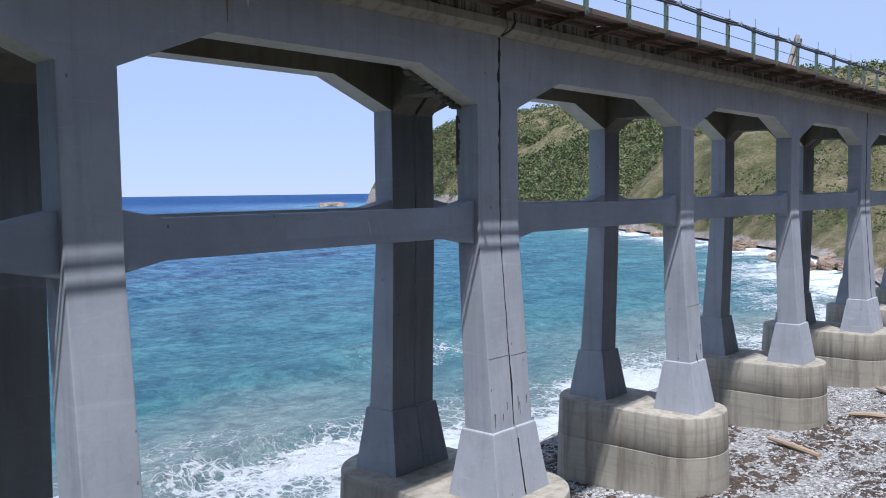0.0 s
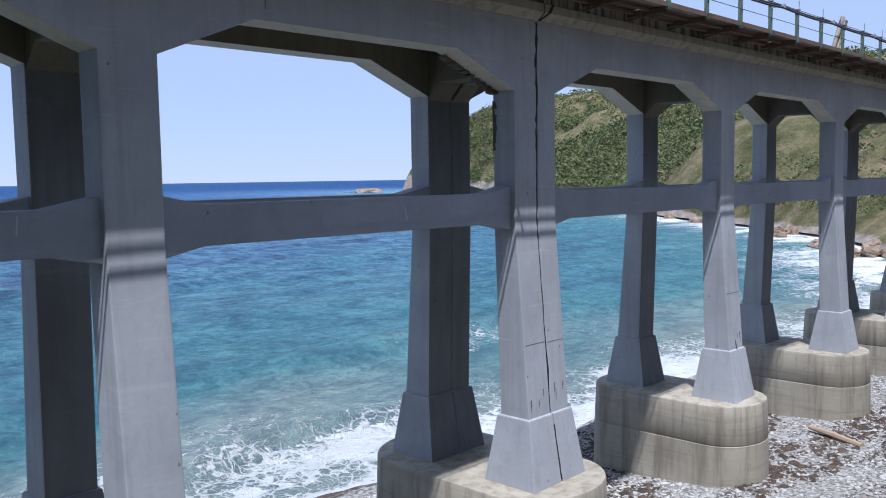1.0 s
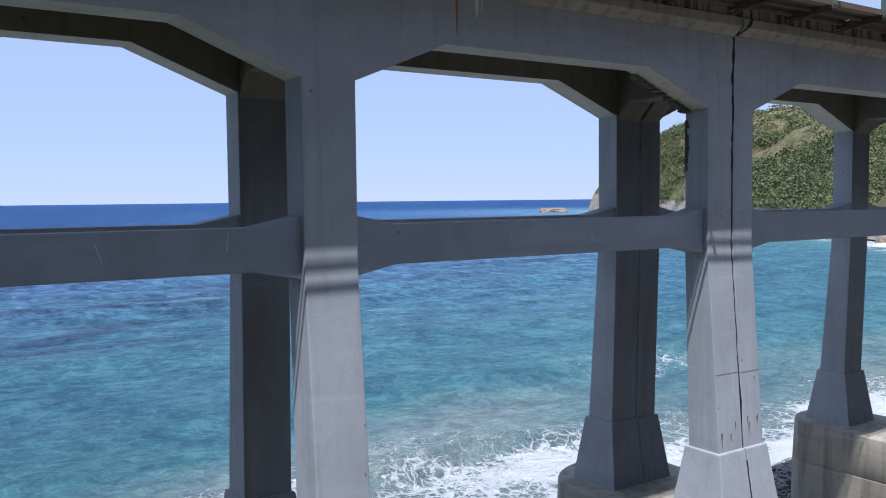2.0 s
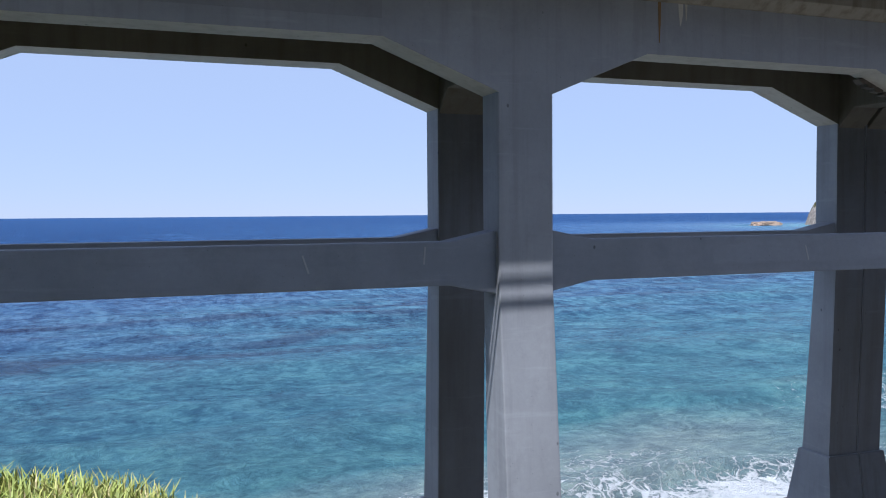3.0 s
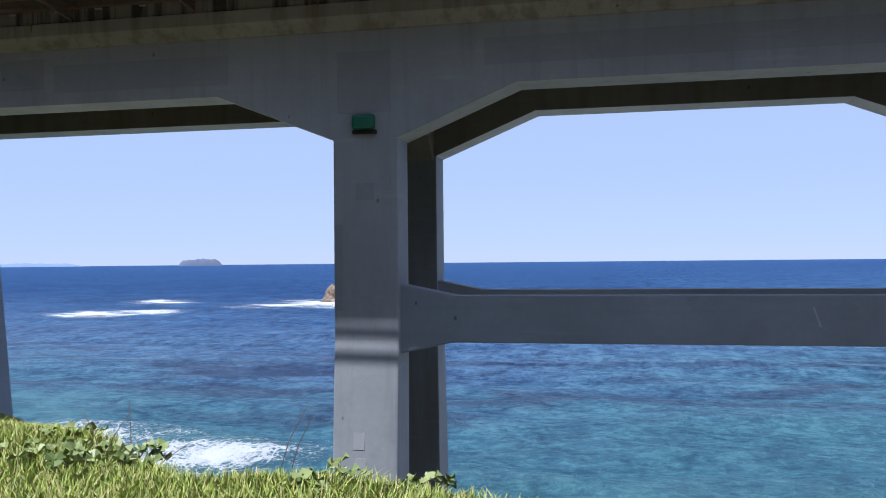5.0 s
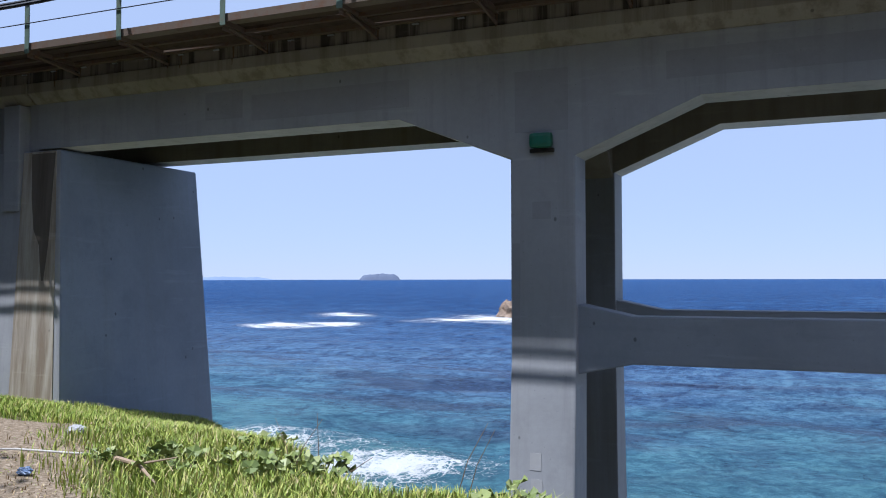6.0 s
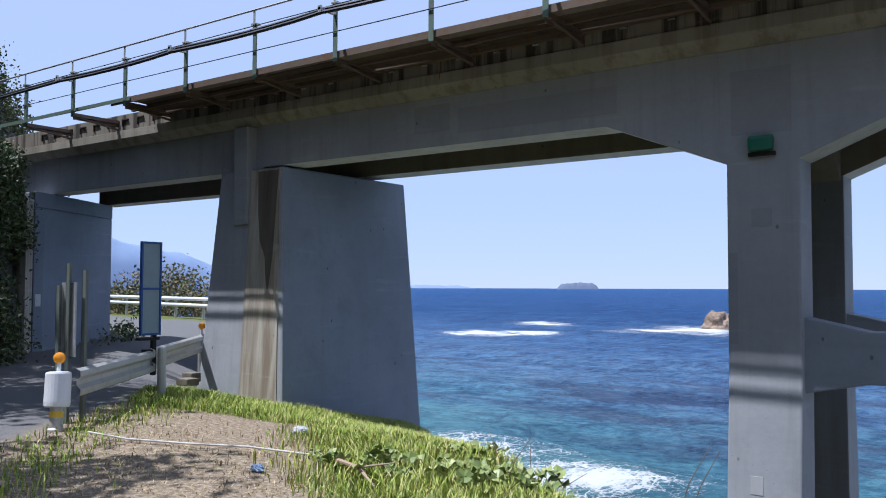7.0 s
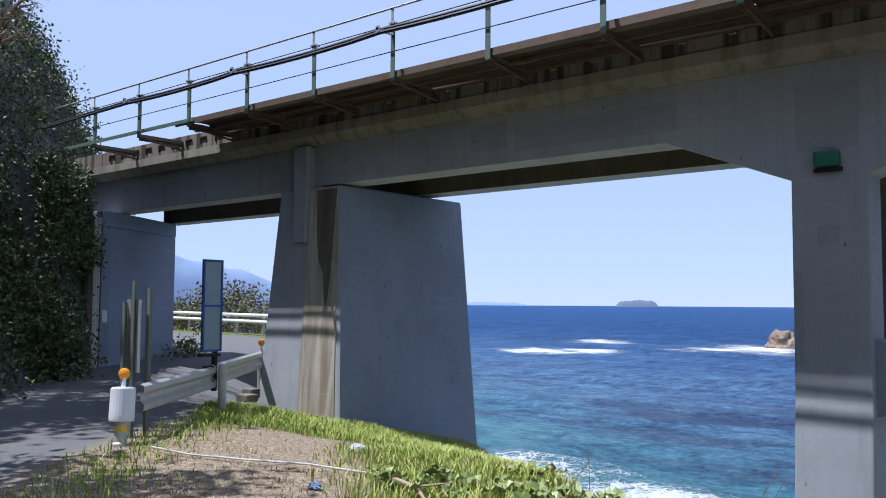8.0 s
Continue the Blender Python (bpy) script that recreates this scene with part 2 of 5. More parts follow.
CLIFF_SIDE = 1.0


def ground_material():
    m, nt, b = material("ground_mix", 0.95, spec=0.2)
    a = lambda k: node_attr(nt, k)
    fine = noise_of(nt, 22, 5, rough=0.7)
    mid = noise_of(nt, 1.4, 4)
    peb = node(nt, "ShaderNodeTexVoronoi", Scale=7.5)
    nt.links.new(coords(nt), peb.inputs["Vector"])
    gravel = ramp(nt, fine, ((0.3, (0.10, 0.075, 0.045)), (0.5, (0.22, 0.17, 0.115)), (0.7, (0.40, 0.33, 0.25))))
    turf = ramp(nt, fine, ((0.3, (0.045, 0.06, 0.015)), (0.55, (0.12, 0.14, 0.035)), (0.75, (0.22, 0.20, 0.08))))
    stones = mix(nt, grey(nt, peb.outputs["Distance"], 0.2, 0.75, 0.0, 0.85), ramp(nt, fine, ((0.3, (0.2, 0.195, 0.185)), (0.7, (0.46, 0.45, 0.42)))), (0.06, 0.055, 0.05))
    weed = noise_of(nt, 0.55, 5, (1, 1.5, 1), 0.62, 0.4)
    weed2 = noise_of(nt, 6, 4, rough=0.7)
    wet = grey(nt, maths(nt, "ADD", maths(nt, "MULTIPLY", weed, 0.75), maths(nt, "MULTIPLY", weed2, 0.25)), 0.51, 0.56)
    stones = mix(nt, maths(nt, "MULTIPLY", wet, 0.9), stones, (0.045, 0.032, 0.025))
    rock = ramp(nt, noise_of(nt, 2.5, 6, rough=0.65), ((0.3, (0.02, 0.02, 0.015)), (0.55, (0.06, 0.057, 0.042)), (0.75, (0.12, 0.11, 0.085))))
    asph = ramp(nt, noise_of(nt, 60, 3), ((0.3, (0.085, 0.083, 0.082)), (0.7, (0.175, 0.172, 0.17))))
    asph = mix(nt, grey(nt, mid, 0.45, 0.7, 0, 0.35), asph, (0.12, 0.11, 0.10))
    grassy = grey(nt, maths(nt, "ADD", a("turf"), maths(nt, "MULTIPLY", maths(nt, "SUBTRACT", mid, 0.5), 0.9)), 0.42, 0.6)
    col = mix(nt, grassy, gravel, turf)
    col = mix(nt, a("beach"), col, stones)
    col = mix(nt, a("cliff"), col, rock)
    col = mix(nt, a("road"), col, asph)
    nt.links.new(col, b.inputs["Base Color"])
    hgt = mix(nt, a("beach"), fine, peb.outputs["Distance"])
    relief(nt, b, hgt, 0.6, 0.04)
    return m


def node_attr(nt, key):
    n = nt.nodes.new("ShaderNodeAttribute")
    n.attribute_name = key
    return n.outputs["Fac"]


def turf_at(x, y):
    """How grassy the terrace is: lush along the brink, bare on the trodden side."""
    e = side_of(x, y, EDGE)
    lush = np.clip(1.35 - e / (0.75 + 1.25 * fractal(2.2, x, y, 26)), 0, 1)
    strip = np.clip((x + 12.6) / -0.8, 0, 1) * np.clip((y + 2.9 + 0.8 * fractal(1.5, x, y, 27)) / 0.6, 0, 1)
    verge = 0.34 * np.exp(-((side_of(x, y, RAIL_LINE) + 0.35) / 0.55) ** 2)
    return np.clip(np.maximum(np.maximum(lush, 0.85 * strip), verge) + 0.1, 0, 1)


def road_at(x, y):
    r = side_of(x, y, RAIL_LINE)
    return np.clip((r - 0.25 + 0.5 * (fractal(0.8, x, y, 44) - 0.5)) / 0.12, 0, 1)


def cliff_at(x, y):
    return np.clip(side_of(x, y, CLIFF) * CLIFF_SIDE / 0.15, 0, 1)


def beach_at(x, y):
    e = -side_of(x, y, EDGE)
    return np.clip((e - 3.0) / 1.0, 0, 1)


gx = stretch(-3000, -27, 46, 3000, 0.24, 1.14)
gy = stretch(-3000, -13, 13, 4000, 0.24, 1.14)
ground = sheet("ground", gx, gy, ground_height, ground_material(), {"turf": turf_at, "road": road_at, "cliff": cliff_at, "beach": beach_at})
tagged(ground, "sunlit gravel verge, grass brink and grey pebble beach below", "ground", kind="structure")


# ---- sea ----
def surf_at(x, y):
    """Foam: wash along the shore and white water round the outlying reefs."""
    d = shore_gap(x, y)
    wob = 5.0 * (fractal(9.0, x, y, 51) - 0.5)
    f = np.clip(1.03 - (d + wob * 0.7 - 1.0) / (6.5 + 3.5 * np.exp(-((x - 9) / 9) ** 2)), 0, 1)
    band = np.exp(-((d - 12 + 2 * wob) / 3.0) ** 2) * 0.62 * np.clip(3.2 * (fractal(14, x, y, 58) - 0.42), 0, 1)
    far = np.clip((x - 38) / 30, 0, 1)
    f = np.maximum(np.maximum(f, band), far * np.clip(1.15 - d / 19, 0, 1))
    for cx, cy, rx, ry, a in ((-94, 122, 8, 13, 0.95), (-87, 130, 6, 10, 0.8), (-107, 166, 8, 18, 0.9), (-74, 152, 10, 11, 0.85), (-66, 160, 10, 22, 1.0), (-25, 22.5, 8, 4, 1.0), (-33, 26, 7, 4, 0.8)):
        u = ((x - cx) * 0.8 + (y - cy) * 0.6) / rx
        v = (-(x - cx) * 0.6 + (y - cy) * 0.8) / ry
        torn = 1.0 if cy < 60 else 0.4 + 1.2 * fractal(11, x, y, 83)
        f = np.maximum(f, a * torn * np.exp(-(u * u + v * v)))
    return np.clip(f, 0, 1)


def sea_height(x, y):
    d = shore_gap(x, y)
    amp = np.clip(d / 10, 0.12, 1)
    w = 0.0
    for lx, ly, length, a in ((0.25, 1.0, 11.0, 0.16), (-0.2, 1.0, 6.3, 0.09), (0.6, 0.8, 3.7, 0.05), (0.05, 1.0, 23.0, 0.22)):
        n = math.hypot(lx, ly)
        ph = (lx * x + ly * y) / n / length * 2 * math.pi + 5.0 * fractal(length * 2.2, x, y, int(length * 7))
        w = w + a * (1 - np.abs(np.sin(ph * 0.5))) * (0.35 + 1.3 * fractal(length * 3, x, y, 77))
    swell = np.exp(-((d - 15 + 5 * (fractal(16, x, y, 5) - 0.5)) / 2.2) ** 2) * 0.6 * np.clip(1.4 - np.abs(x - 4) / 60, 0, 1)
    swell = swell + 0.5 * np.exp(-((d - 5.2 + 3 * (fractal(7, x, y, 15) - 0.5)) / 0.9) ** 2) * np.exp(-((x - 9) / 9) ** 2)
    fade = 1 / (1 + (np.hypot(x + 5, y + 10) / 220) ** 2)
    return SEA + (w * amp * 1.3 + swell) * fade - 0.12


def sea_material():
    m, nt, b = material("sea_water", 0.10, spec=0.04)
    b.inputs["IOR"].default_value = 1.2
    depth = node_attr(nt, "depth")
    patch = noise_of(nt, 0.05, 4, (0.6, 1.6, 1), 0.55, 0.5)
    shift = maths(nt, "ADD", depth, maths(nt, "MULTIPLY", maths(nt, "SUBTRACT", patch, 0.5), 0.42))
    col = ramp(nt, shift, ((0.0, (0.27, 0.35, 0.35)), (0.10, (0.10, 0.235, 0.275)), (0.30, (0.072, 0.178, 0.25)), (0.55, (0.072, 0.145, 0.258)), (0.8, (0.045, 0.102, 0.218)), (1.0, (0.020, 0.056, 0.148))))
    weed = noise_of(nt, 0.07, 4, (0.7, 2.2, 1), 0.6, 0.4)
    weeds = maths(nt, "MULTIPLY", grey(nt, maths(nt, "ADD", weed, maths(nt, "MULTIPLY", node_attr(nt, "reef"), 0.12)), 0.54, 0.64, 0, 0.62), grey(nt, depth, 0.2, 0.35))
    weeds = maths(nt, "MULTIPLY", weeds, grey(nt, depth, 0.8, 0.6))
    col = mix(nt, weeds, col, (0.034, 0.046, 0.10))
    # wind chop's sky light painted as colour: fine near shore, broad crests far out
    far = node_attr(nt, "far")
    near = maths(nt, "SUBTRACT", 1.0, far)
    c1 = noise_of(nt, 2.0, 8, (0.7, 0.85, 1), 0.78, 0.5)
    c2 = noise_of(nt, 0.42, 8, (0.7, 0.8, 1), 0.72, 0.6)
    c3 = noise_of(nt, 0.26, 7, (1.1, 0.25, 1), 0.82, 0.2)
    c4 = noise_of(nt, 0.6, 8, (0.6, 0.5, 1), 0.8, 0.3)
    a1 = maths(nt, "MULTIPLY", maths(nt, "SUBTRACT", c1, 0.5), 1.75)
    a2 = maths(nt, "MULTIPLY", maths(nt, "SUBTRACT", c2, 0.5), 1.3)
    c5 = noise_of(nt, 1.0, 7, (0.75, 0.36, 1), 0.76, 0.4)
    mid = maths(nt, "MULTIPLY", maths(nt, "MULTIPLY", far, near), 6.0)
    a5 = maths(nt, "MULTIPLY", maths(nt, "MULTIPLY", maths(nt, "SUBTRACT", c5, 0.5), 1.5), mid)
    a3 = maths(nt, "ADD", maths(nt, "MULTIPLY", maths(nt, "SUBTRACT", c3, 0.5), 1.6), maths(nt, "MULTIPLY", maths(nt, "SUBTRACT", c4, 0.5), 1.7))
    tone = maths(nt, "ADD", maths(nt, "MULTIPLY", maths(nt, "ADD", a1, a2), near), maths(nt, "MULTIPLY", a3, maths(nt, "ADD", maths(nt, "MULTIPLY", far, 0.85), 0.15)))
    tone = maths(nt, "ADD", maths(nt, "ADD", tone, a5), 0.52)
    # crests lightened and troughs darkened in place of sky reflection
    wave_light = ramp(nt, tone, ((0.28, (0.45, 0.47, 0.58)), (0.46, (0.86, 0.87, 0.91)), (0.56, (1.1, 1.09, 1.06)), (0.74, (1.75, 1.62, 1.42))))
    col = mix(nt, grey(nt, depth, 0.02, 0.4, 0.4, 1.0), col, mix(nt, 1.0, col, wave_light, "MULTIPLY"))
    foam_a = node_attr(nt, "surf")
    sc = nt.nodes.new("ShaderNodeVectorMath")
    sc.operation = "SCALE"
    sc.inputs["Scale"].default_value = 1.7
    wn2 = node(nt, "ShaderNodeTexNoise", Scale=0.9, Detail=5)
    nt.links.new(coords(nt), wn2.inputs["Vector"])
    nt.links.new(wn2.outputs["Color"], sc.inputs[0])
    nets = []
    for scale, wide in ((1.1, 0.10), (2.9, 0.12)):
        vm = nt.nodes.new("ShaderNodeVectorMath")
        vm.operation = "ADD"
        lace = node(nt, "ShaderNodeTexVoronoi", Scale=scale)
        lace.feature = "DISTANCE_TO_EDGE"
        nt.links.new(coords(nt), vm.inputs[0])
        nt.links.new(sc.outputs[0], vm.inputs[1])
        nt.links.new(vm.outputs[0], lace.inputs["Vector"])
        nets.append(grey(nt, lace.outputs["Distance"], 0.0, wide, 1.0, 0.0))
    net = maths(nt, "MAXIMUM", nets[0], maths(nt, "MULTIPLY", nets[1], 0.8))
    spray = noise_of(nt, 4.5, 6, rough=0.78)
    tear = noise_of(nt, 0.25, 5, (0.7, 1.3, 1), rough=0.65)
    amount = maths(nt, "MULTIPLY", foam_a, grey(nt, tear, 0.36, 0.58, 0.45, 1.12))
    have = maths(nt, "ADD", amount, maths(nt, "MULTIPLY", net, 0.42))
    have = maths(nt, "ADD", have, maths(nt, "MULTIPLY", maths(nt, "SUBTRACT", spray, 0.5), 0.9))
    foam = maths(nt, "MULTIPLY", grey(nt, have, 0.62, 0.86), grey(nt, foam_a, 0.04, 0.22))
    caps = noise_of(nt, 0.22, 6, (0.8, 1.6, 1), 0.78)
    white = maths(nt, "MULTIPLY", grey(nt, caps, 0.685, 0.72), grey(nt, depth, 0.55, 0.85))
    foam = maths(nt, "MAXIMUM", foam, maths(nt, "MULTIPLY", white, 0.7))
    col = mix(nt, foam, col, (0.86, 0.88, 0.88))
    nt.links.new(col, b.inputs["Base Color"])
    calm = maths(nt, "ADD", 0.18, maths(nt, "MULTIPLY", far, 0.3))
    nt.links.new(maths(nt, "MAXIMUM", calm, maths(nt, "MULTIPLY", foam, 0.8)), b.inputs["Roughness"])
    hh = maths(nt, "ADD", maths(nt, "MULTIPLY", a1, 0.25), maths(nt, "MULTIPLY", a2, 0.7))
    relief(nt, b, maths(nt, "ADD", hh, maths(nt, "MULTIPLY", foam, 0.12)), 0.9, 1.5)
    return m


def depth_at(x, y):
    d = np.clip(shore_gap(x, y), 0, None)
    shoal = np.exp(-((x + 27) / 15) ** 2 - ((y - 22) / 6) ** 2)
    reach = 50 + 60 * np.clip((x + 18) / 36, 0, 1)
    return (1 - np.exp(-d / reach)) * (1 - 0.45 * shoal)


def reef_at(x, y):
    """Dark weedy reef under the water."""
    return np.clip(np.exp(-((x + 13) / 10) ** 2 - ((y - 41) / 7) ** 2) + 0.8 * np.exp(-((x + 30) / 22) ** 2 - ((y - 58) / 12) ** 2), 0, 1)


def far_at(x, y):
    return np.clip(np.log(np.clip(shore_gap(x, y), 1, None) / 35.0) / math.log(6.0), 0, 1)


sx = stretch(-4900, -60, 60, 4900, 0.55, 1.05)
sy = stretch(-300, 2, 60, 4900, 0.4, 1.05)
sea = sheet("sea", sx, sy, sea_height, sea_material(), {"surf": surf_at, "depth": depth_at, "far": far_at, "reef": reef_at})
tagged(sea, "turquoise to deep blue sea with white surf", "sea", kind="structure")


# ---- viaduct ----
HAUNCH_Z, SOFFIT_Z, FACE_Z = 2.985, 3.585, 4.33
NEAR, FAR = (0.0, 0.52), (2.25, 2.77)
FAR_UP = 0.045
FOOT_Z, REST_Z = -3.2, -4.5


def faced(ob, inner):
    """Pale soffits with bounce light below; shade painted on the faces turned inwards."""
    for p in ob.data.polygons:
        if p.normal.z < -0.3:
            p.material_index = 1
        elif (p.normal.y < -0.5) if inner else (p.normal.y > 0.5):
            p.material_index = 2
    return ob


def girder(legs, x0, x1, y0, y1, parent):
    """A long beam with sloped haunches at the legs."""
    up = FAR_UP if y0 > 1 else 0.0
    low, high = HAUNCH_Z + up, SOFFIT_Z + up
    out = [(x0, FACE_Z), (x0, high)]
    for a, b in legs:
        if a - 1.52 > x0:
            out += [(a - 1.52, high), (a, low)]
        else:
            out[-1] = (x0, low)
        if b + 1.45 < x1:
            out += [(b, low), (b + 1.45, high)]
        else:
            out += [(x1, low)]
    if out[-1][0] < x1:
        out += [(x1, high)]
    out += [(x1, FACE_Z)]
    clean = [p for i, p in enumerate(out) if i == 0 or p != out[i - 1]]
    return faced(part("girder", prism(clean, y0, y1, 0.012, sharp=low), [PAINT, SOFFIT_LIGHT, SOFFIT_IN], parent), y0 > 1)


def leg(a, b, y0, y1, lean, parent, left=1.0, right=1.0):
    """A column: upright above the strut, leaning outwards below it, on a flared foot."""
    s = lean
    back, front = (0.17, 0.0) if s < 0 else (0.0, 0.17)

    def ring(z, d, g=0.0, q=0.0):
        thick = 1.0 if d else 0.0
        lo, hi = y0 + d - q - front * thick, y1 + d + q + back * thick
        return [(a - g * left, lo, z), (b + g * right, lo, z), (b + g * right, hi, z), (a - g * left, hi, z)]

    col = part("column", hull([ring(FOOT_Z, 0.29 * s), ring(0.55, 0.0), ring(HAUNCH_Z + (FAR_UP if s > 0 else 0.0), 0.0)], 0.025, upright=True), [PAINT, PAINT, SHADED_FACE], parent)
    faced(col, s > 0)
    faced(part("plinth", hull([ring(REST_Z - 0.02, 0.29 * s, 0.2, 0.27), ring(FOOT_Z, 0.29 * s, 0.05, 0.05), ring(FOOT_Z + 0.01, 0.29 * s, 0.02, 0.02)], 0.02), [PAINT, PAINT, SHADED_FACE], col), s > 0)
    return col


def strut(a, b, y0, y1, parent):
    """The tie between two columns, deeper at its ends."""
    out = [(a, 0.38), (a + 0.66, 0.52), (b - 0.66, 0.52), (b, 0.38), (b, 1.22), (b - 0.66, 1.08), (a + 0.66, 1.08), (a, 1.22)]
    return part("strut", prism(out, y0, y1, 0.02), STRUT_PAINT, parent)


def pedestal(cx, half, z0, parent):
    """A long footing with round ends, poured in lifts."""
    def outline(r, y0, y1):
        pts = []
        for k in range(33):
            t = math.pi + math.pi * k / 32
            pts.append((cx + r * math.cos(t), y0 + r * math.sin(t) * 0.85))
        for k in range(33):
            t = math.pi * k / 32
            pts.append((cx + r * math.cos(t), y1 + r * math.sin(t) * 0.85))
        return pts
    e = empty("footing", (0, 0, 0), label="rain-streaked bare concrete footing with rounded ends", category="footing", group="viaduct footings")
    for name, lifts in (("lower_lift", [(z0, 0.10), (-5.53, 0.05), (-5.52, 0.04), (-5.514, 0.03)]), ("upper_lift", [(-5.513, 0.025), (-5.505, 0.035), (-5.49, 0.045), (REST_Z - 0.05, 0.0), (REST_Z - 0.01, -0.02), (REST_Z, -0.06)])):
        bm = hull([[(x, y, z) for x, y in outline(half + g, 0.0, 2.75)] for z, g in lifts])
        part(name, bm, PEDESTAL, e, smooth=True)
    return e


STRUT_PAINT = concrete("strut_paint", (0.255, 0.272, 0.305), (0.19, 0.2, 0.215), (0.5, 0.75), 0.4, run=(0.35, 2.0, 4.0))
# Brown inner concrete, its colour darkened further for the shade under the deck.
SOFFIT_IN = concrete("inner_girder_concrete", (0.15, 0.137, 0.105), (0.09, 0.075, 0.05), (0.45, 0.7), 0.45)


def viaduct_frame(legs, x0, x1, label, feet=True):
    f = empty("viaduct_frame", ((x0 + x1) / 2, 1.4, REST_Z), label=label, category="viaduct", group="concrete viaduct frames")
    f.location = (0, 0, 0)
    for y0, y1, lean in ((*NEAR, -1), (*FAR, 1)):
        girder(legs, x0, x1, y0, y1, f)
        for a, b in legs:
            leg(a, b, y0, y1, lean, f, 0.0 if a - x0 < 0.01 else 1.0, 0.0 if x1 - b < 0.01 else 1.0)
        for (a, b), (c, d) in zip(legs, legs[1:]):
            strut(b - 0.02, c + 0.02, y0 + (0.10 if y0 < 1 else 0.04), y1 - (0.04 if y0 < 1 else 0.10), f)
    for a, b in legs:
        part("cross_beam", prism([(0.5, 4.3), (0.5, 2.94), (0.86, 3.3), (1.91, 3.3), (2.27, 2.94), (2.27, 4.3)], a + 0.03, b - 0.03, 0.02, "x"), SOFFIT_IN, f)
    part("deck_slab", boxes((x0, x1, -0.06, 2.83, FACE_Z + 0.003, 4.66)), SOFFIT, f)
    for s, yb in ((-1, 0.0), (1, 2.77)):
        lip = prism([(yb + 0.0 * s, 4.30), (yb + 0.05 * s, 4.30), (yb + 0.20 * s, 4.44), (yb + 0.20 * s, 4.60), (yb + 0.0 * s, 4.60)], x0 + 0.004, x1 - 0.004, 0.008, "x")
        part("cornice", lip, CORNICE, f, "pale weathered concrete cornice")
        fas = prism([(yb + 0.17 * s, 4.602), (yb + 0.17 * s, 4.92), (yb - 0.12 * s, 4.92), (yb - 0.12 * s, 4.602)], x0 + 0.006, x1 - 0.006, 0.012, "x")
        part("fascia", fas, FASCIA, f, "dark stained concrete edge beam")
    return f


W = 0.78
C = lambda k: (8.0 * k - 8.0 - W + SHIFT.get(k, 0.0), 8.0 * k - 8.0 + SHIFT.get(k, 0.03))
SHIFT = {1: 0.01, 3: 0.19, 4: 0.22, 6: 0.2, 7: 0.2}
J2 = (7.07, 7.735, 7.765, 8.33)
J5 = (31.25, 31.88, 31.91, 32.55)
J8 = (55.0, 55.63)
frame_a = viaduct_frame([C(0), C(1), J2[:2]], -16.7, 7.735, "blue-grey painted concrete viaduct frame ending at an open joint")
frame_b = viaduct_frame([J2[2:], C(3), C(4), J5[:2]], 7.765, 31.88, "blue-grey painted concrete viaduct frame over the pebble beach")
frame_c = viaduct_frame([J5[2:], C(6), C(7), J8], 31.91, 55.63, "distant blue-grey concrete viaduct frame above the beach")
for cx, half, z0 in ((-8.39, 1.15, -7.6), (-0.39, 1.15, -7.6), (7.75, 1.45, -7.6), (15.8, 1.2, -7.4), (23.83, 1.2, -7.4), (31.9, 1.45, -7.4), (39.61, 1.2, -7.4), (47.61, 1.2, -7.4), (55.6, 1.3, -7.4)):
    pedestal(cx, half, z0, None)

# land pier, abutment and the short span over the road
pier = empty("land_pier", (0, 0, 0), label="tall tapered concrete pier, grey paint with brown water stains", category="pier")
pier_ring = lambda z, g: [(-17.72 - g, -0.06 - 0.8 * g, z), (-16.14 + g, -0.06 - 0.8 * g, z), (-16.14 + g, 3.15 + 0.33 * g, z), (-17.72 - g, 3.15 + 0.33 * g, z)]
shaft = part("shaft", hull([pier_ring(-2.6, 0.46), pier_ring(3.552, 0.0)], 0.04), [PAINT, BLUE_SHADE_PAINT], pier)
# The side turned from the sun gets the paint with shade in it.
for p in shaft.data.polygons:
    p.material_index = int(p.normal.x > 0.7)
span = empty("road_span", (0, 0, 0), label="short painted concrete girder span across the road", category="bridge span")
for y0, y1 in (NEAR, FAR):
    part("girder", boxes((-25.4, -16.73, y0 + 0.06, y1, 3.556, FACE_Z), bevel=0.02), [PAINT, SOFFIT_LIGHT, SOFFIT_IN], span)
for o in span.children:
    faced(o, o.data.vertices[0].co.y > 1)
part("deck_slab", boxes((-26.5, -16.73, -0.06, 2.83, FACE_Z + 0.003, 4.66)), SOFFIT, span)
for s, yb in ((-1, 0.0), (1, 2.77)):
    part("cornice", prism([(yb, 4.30), (yb + 0.05 * s, 4.30), (yb + 0.20 * s, 4.44), (yb + 0.20 * s, 4.60), (yb, 4.60)], -26.5, -16.734, 0.008, "x"), CORNICE, span)
    part("fascia", prism([(yb + 0.17 * s, 4.602), (yb + 0.17 * s, 4.92), (yb - 0.12 * s, 4.92), (yb - 0.12 * s, 4.602)], -26.5, -16.736, 0.012, "x"), FASCIA, span)
abut = empty("abutment", (0, 0, 0), label="grey painted concrete abutment with brown stained edge", category="abutment")
part("wall", hull([[(-23.22, -0.5, z), (-23.3, -0.25, z), (-24.95, 2.4, z), (-29, 2.4, z), (-29, -0.5, z)] for z in (-0.6, 3.2)], 0.03), BLUE_SHADE_PAINT, abut)
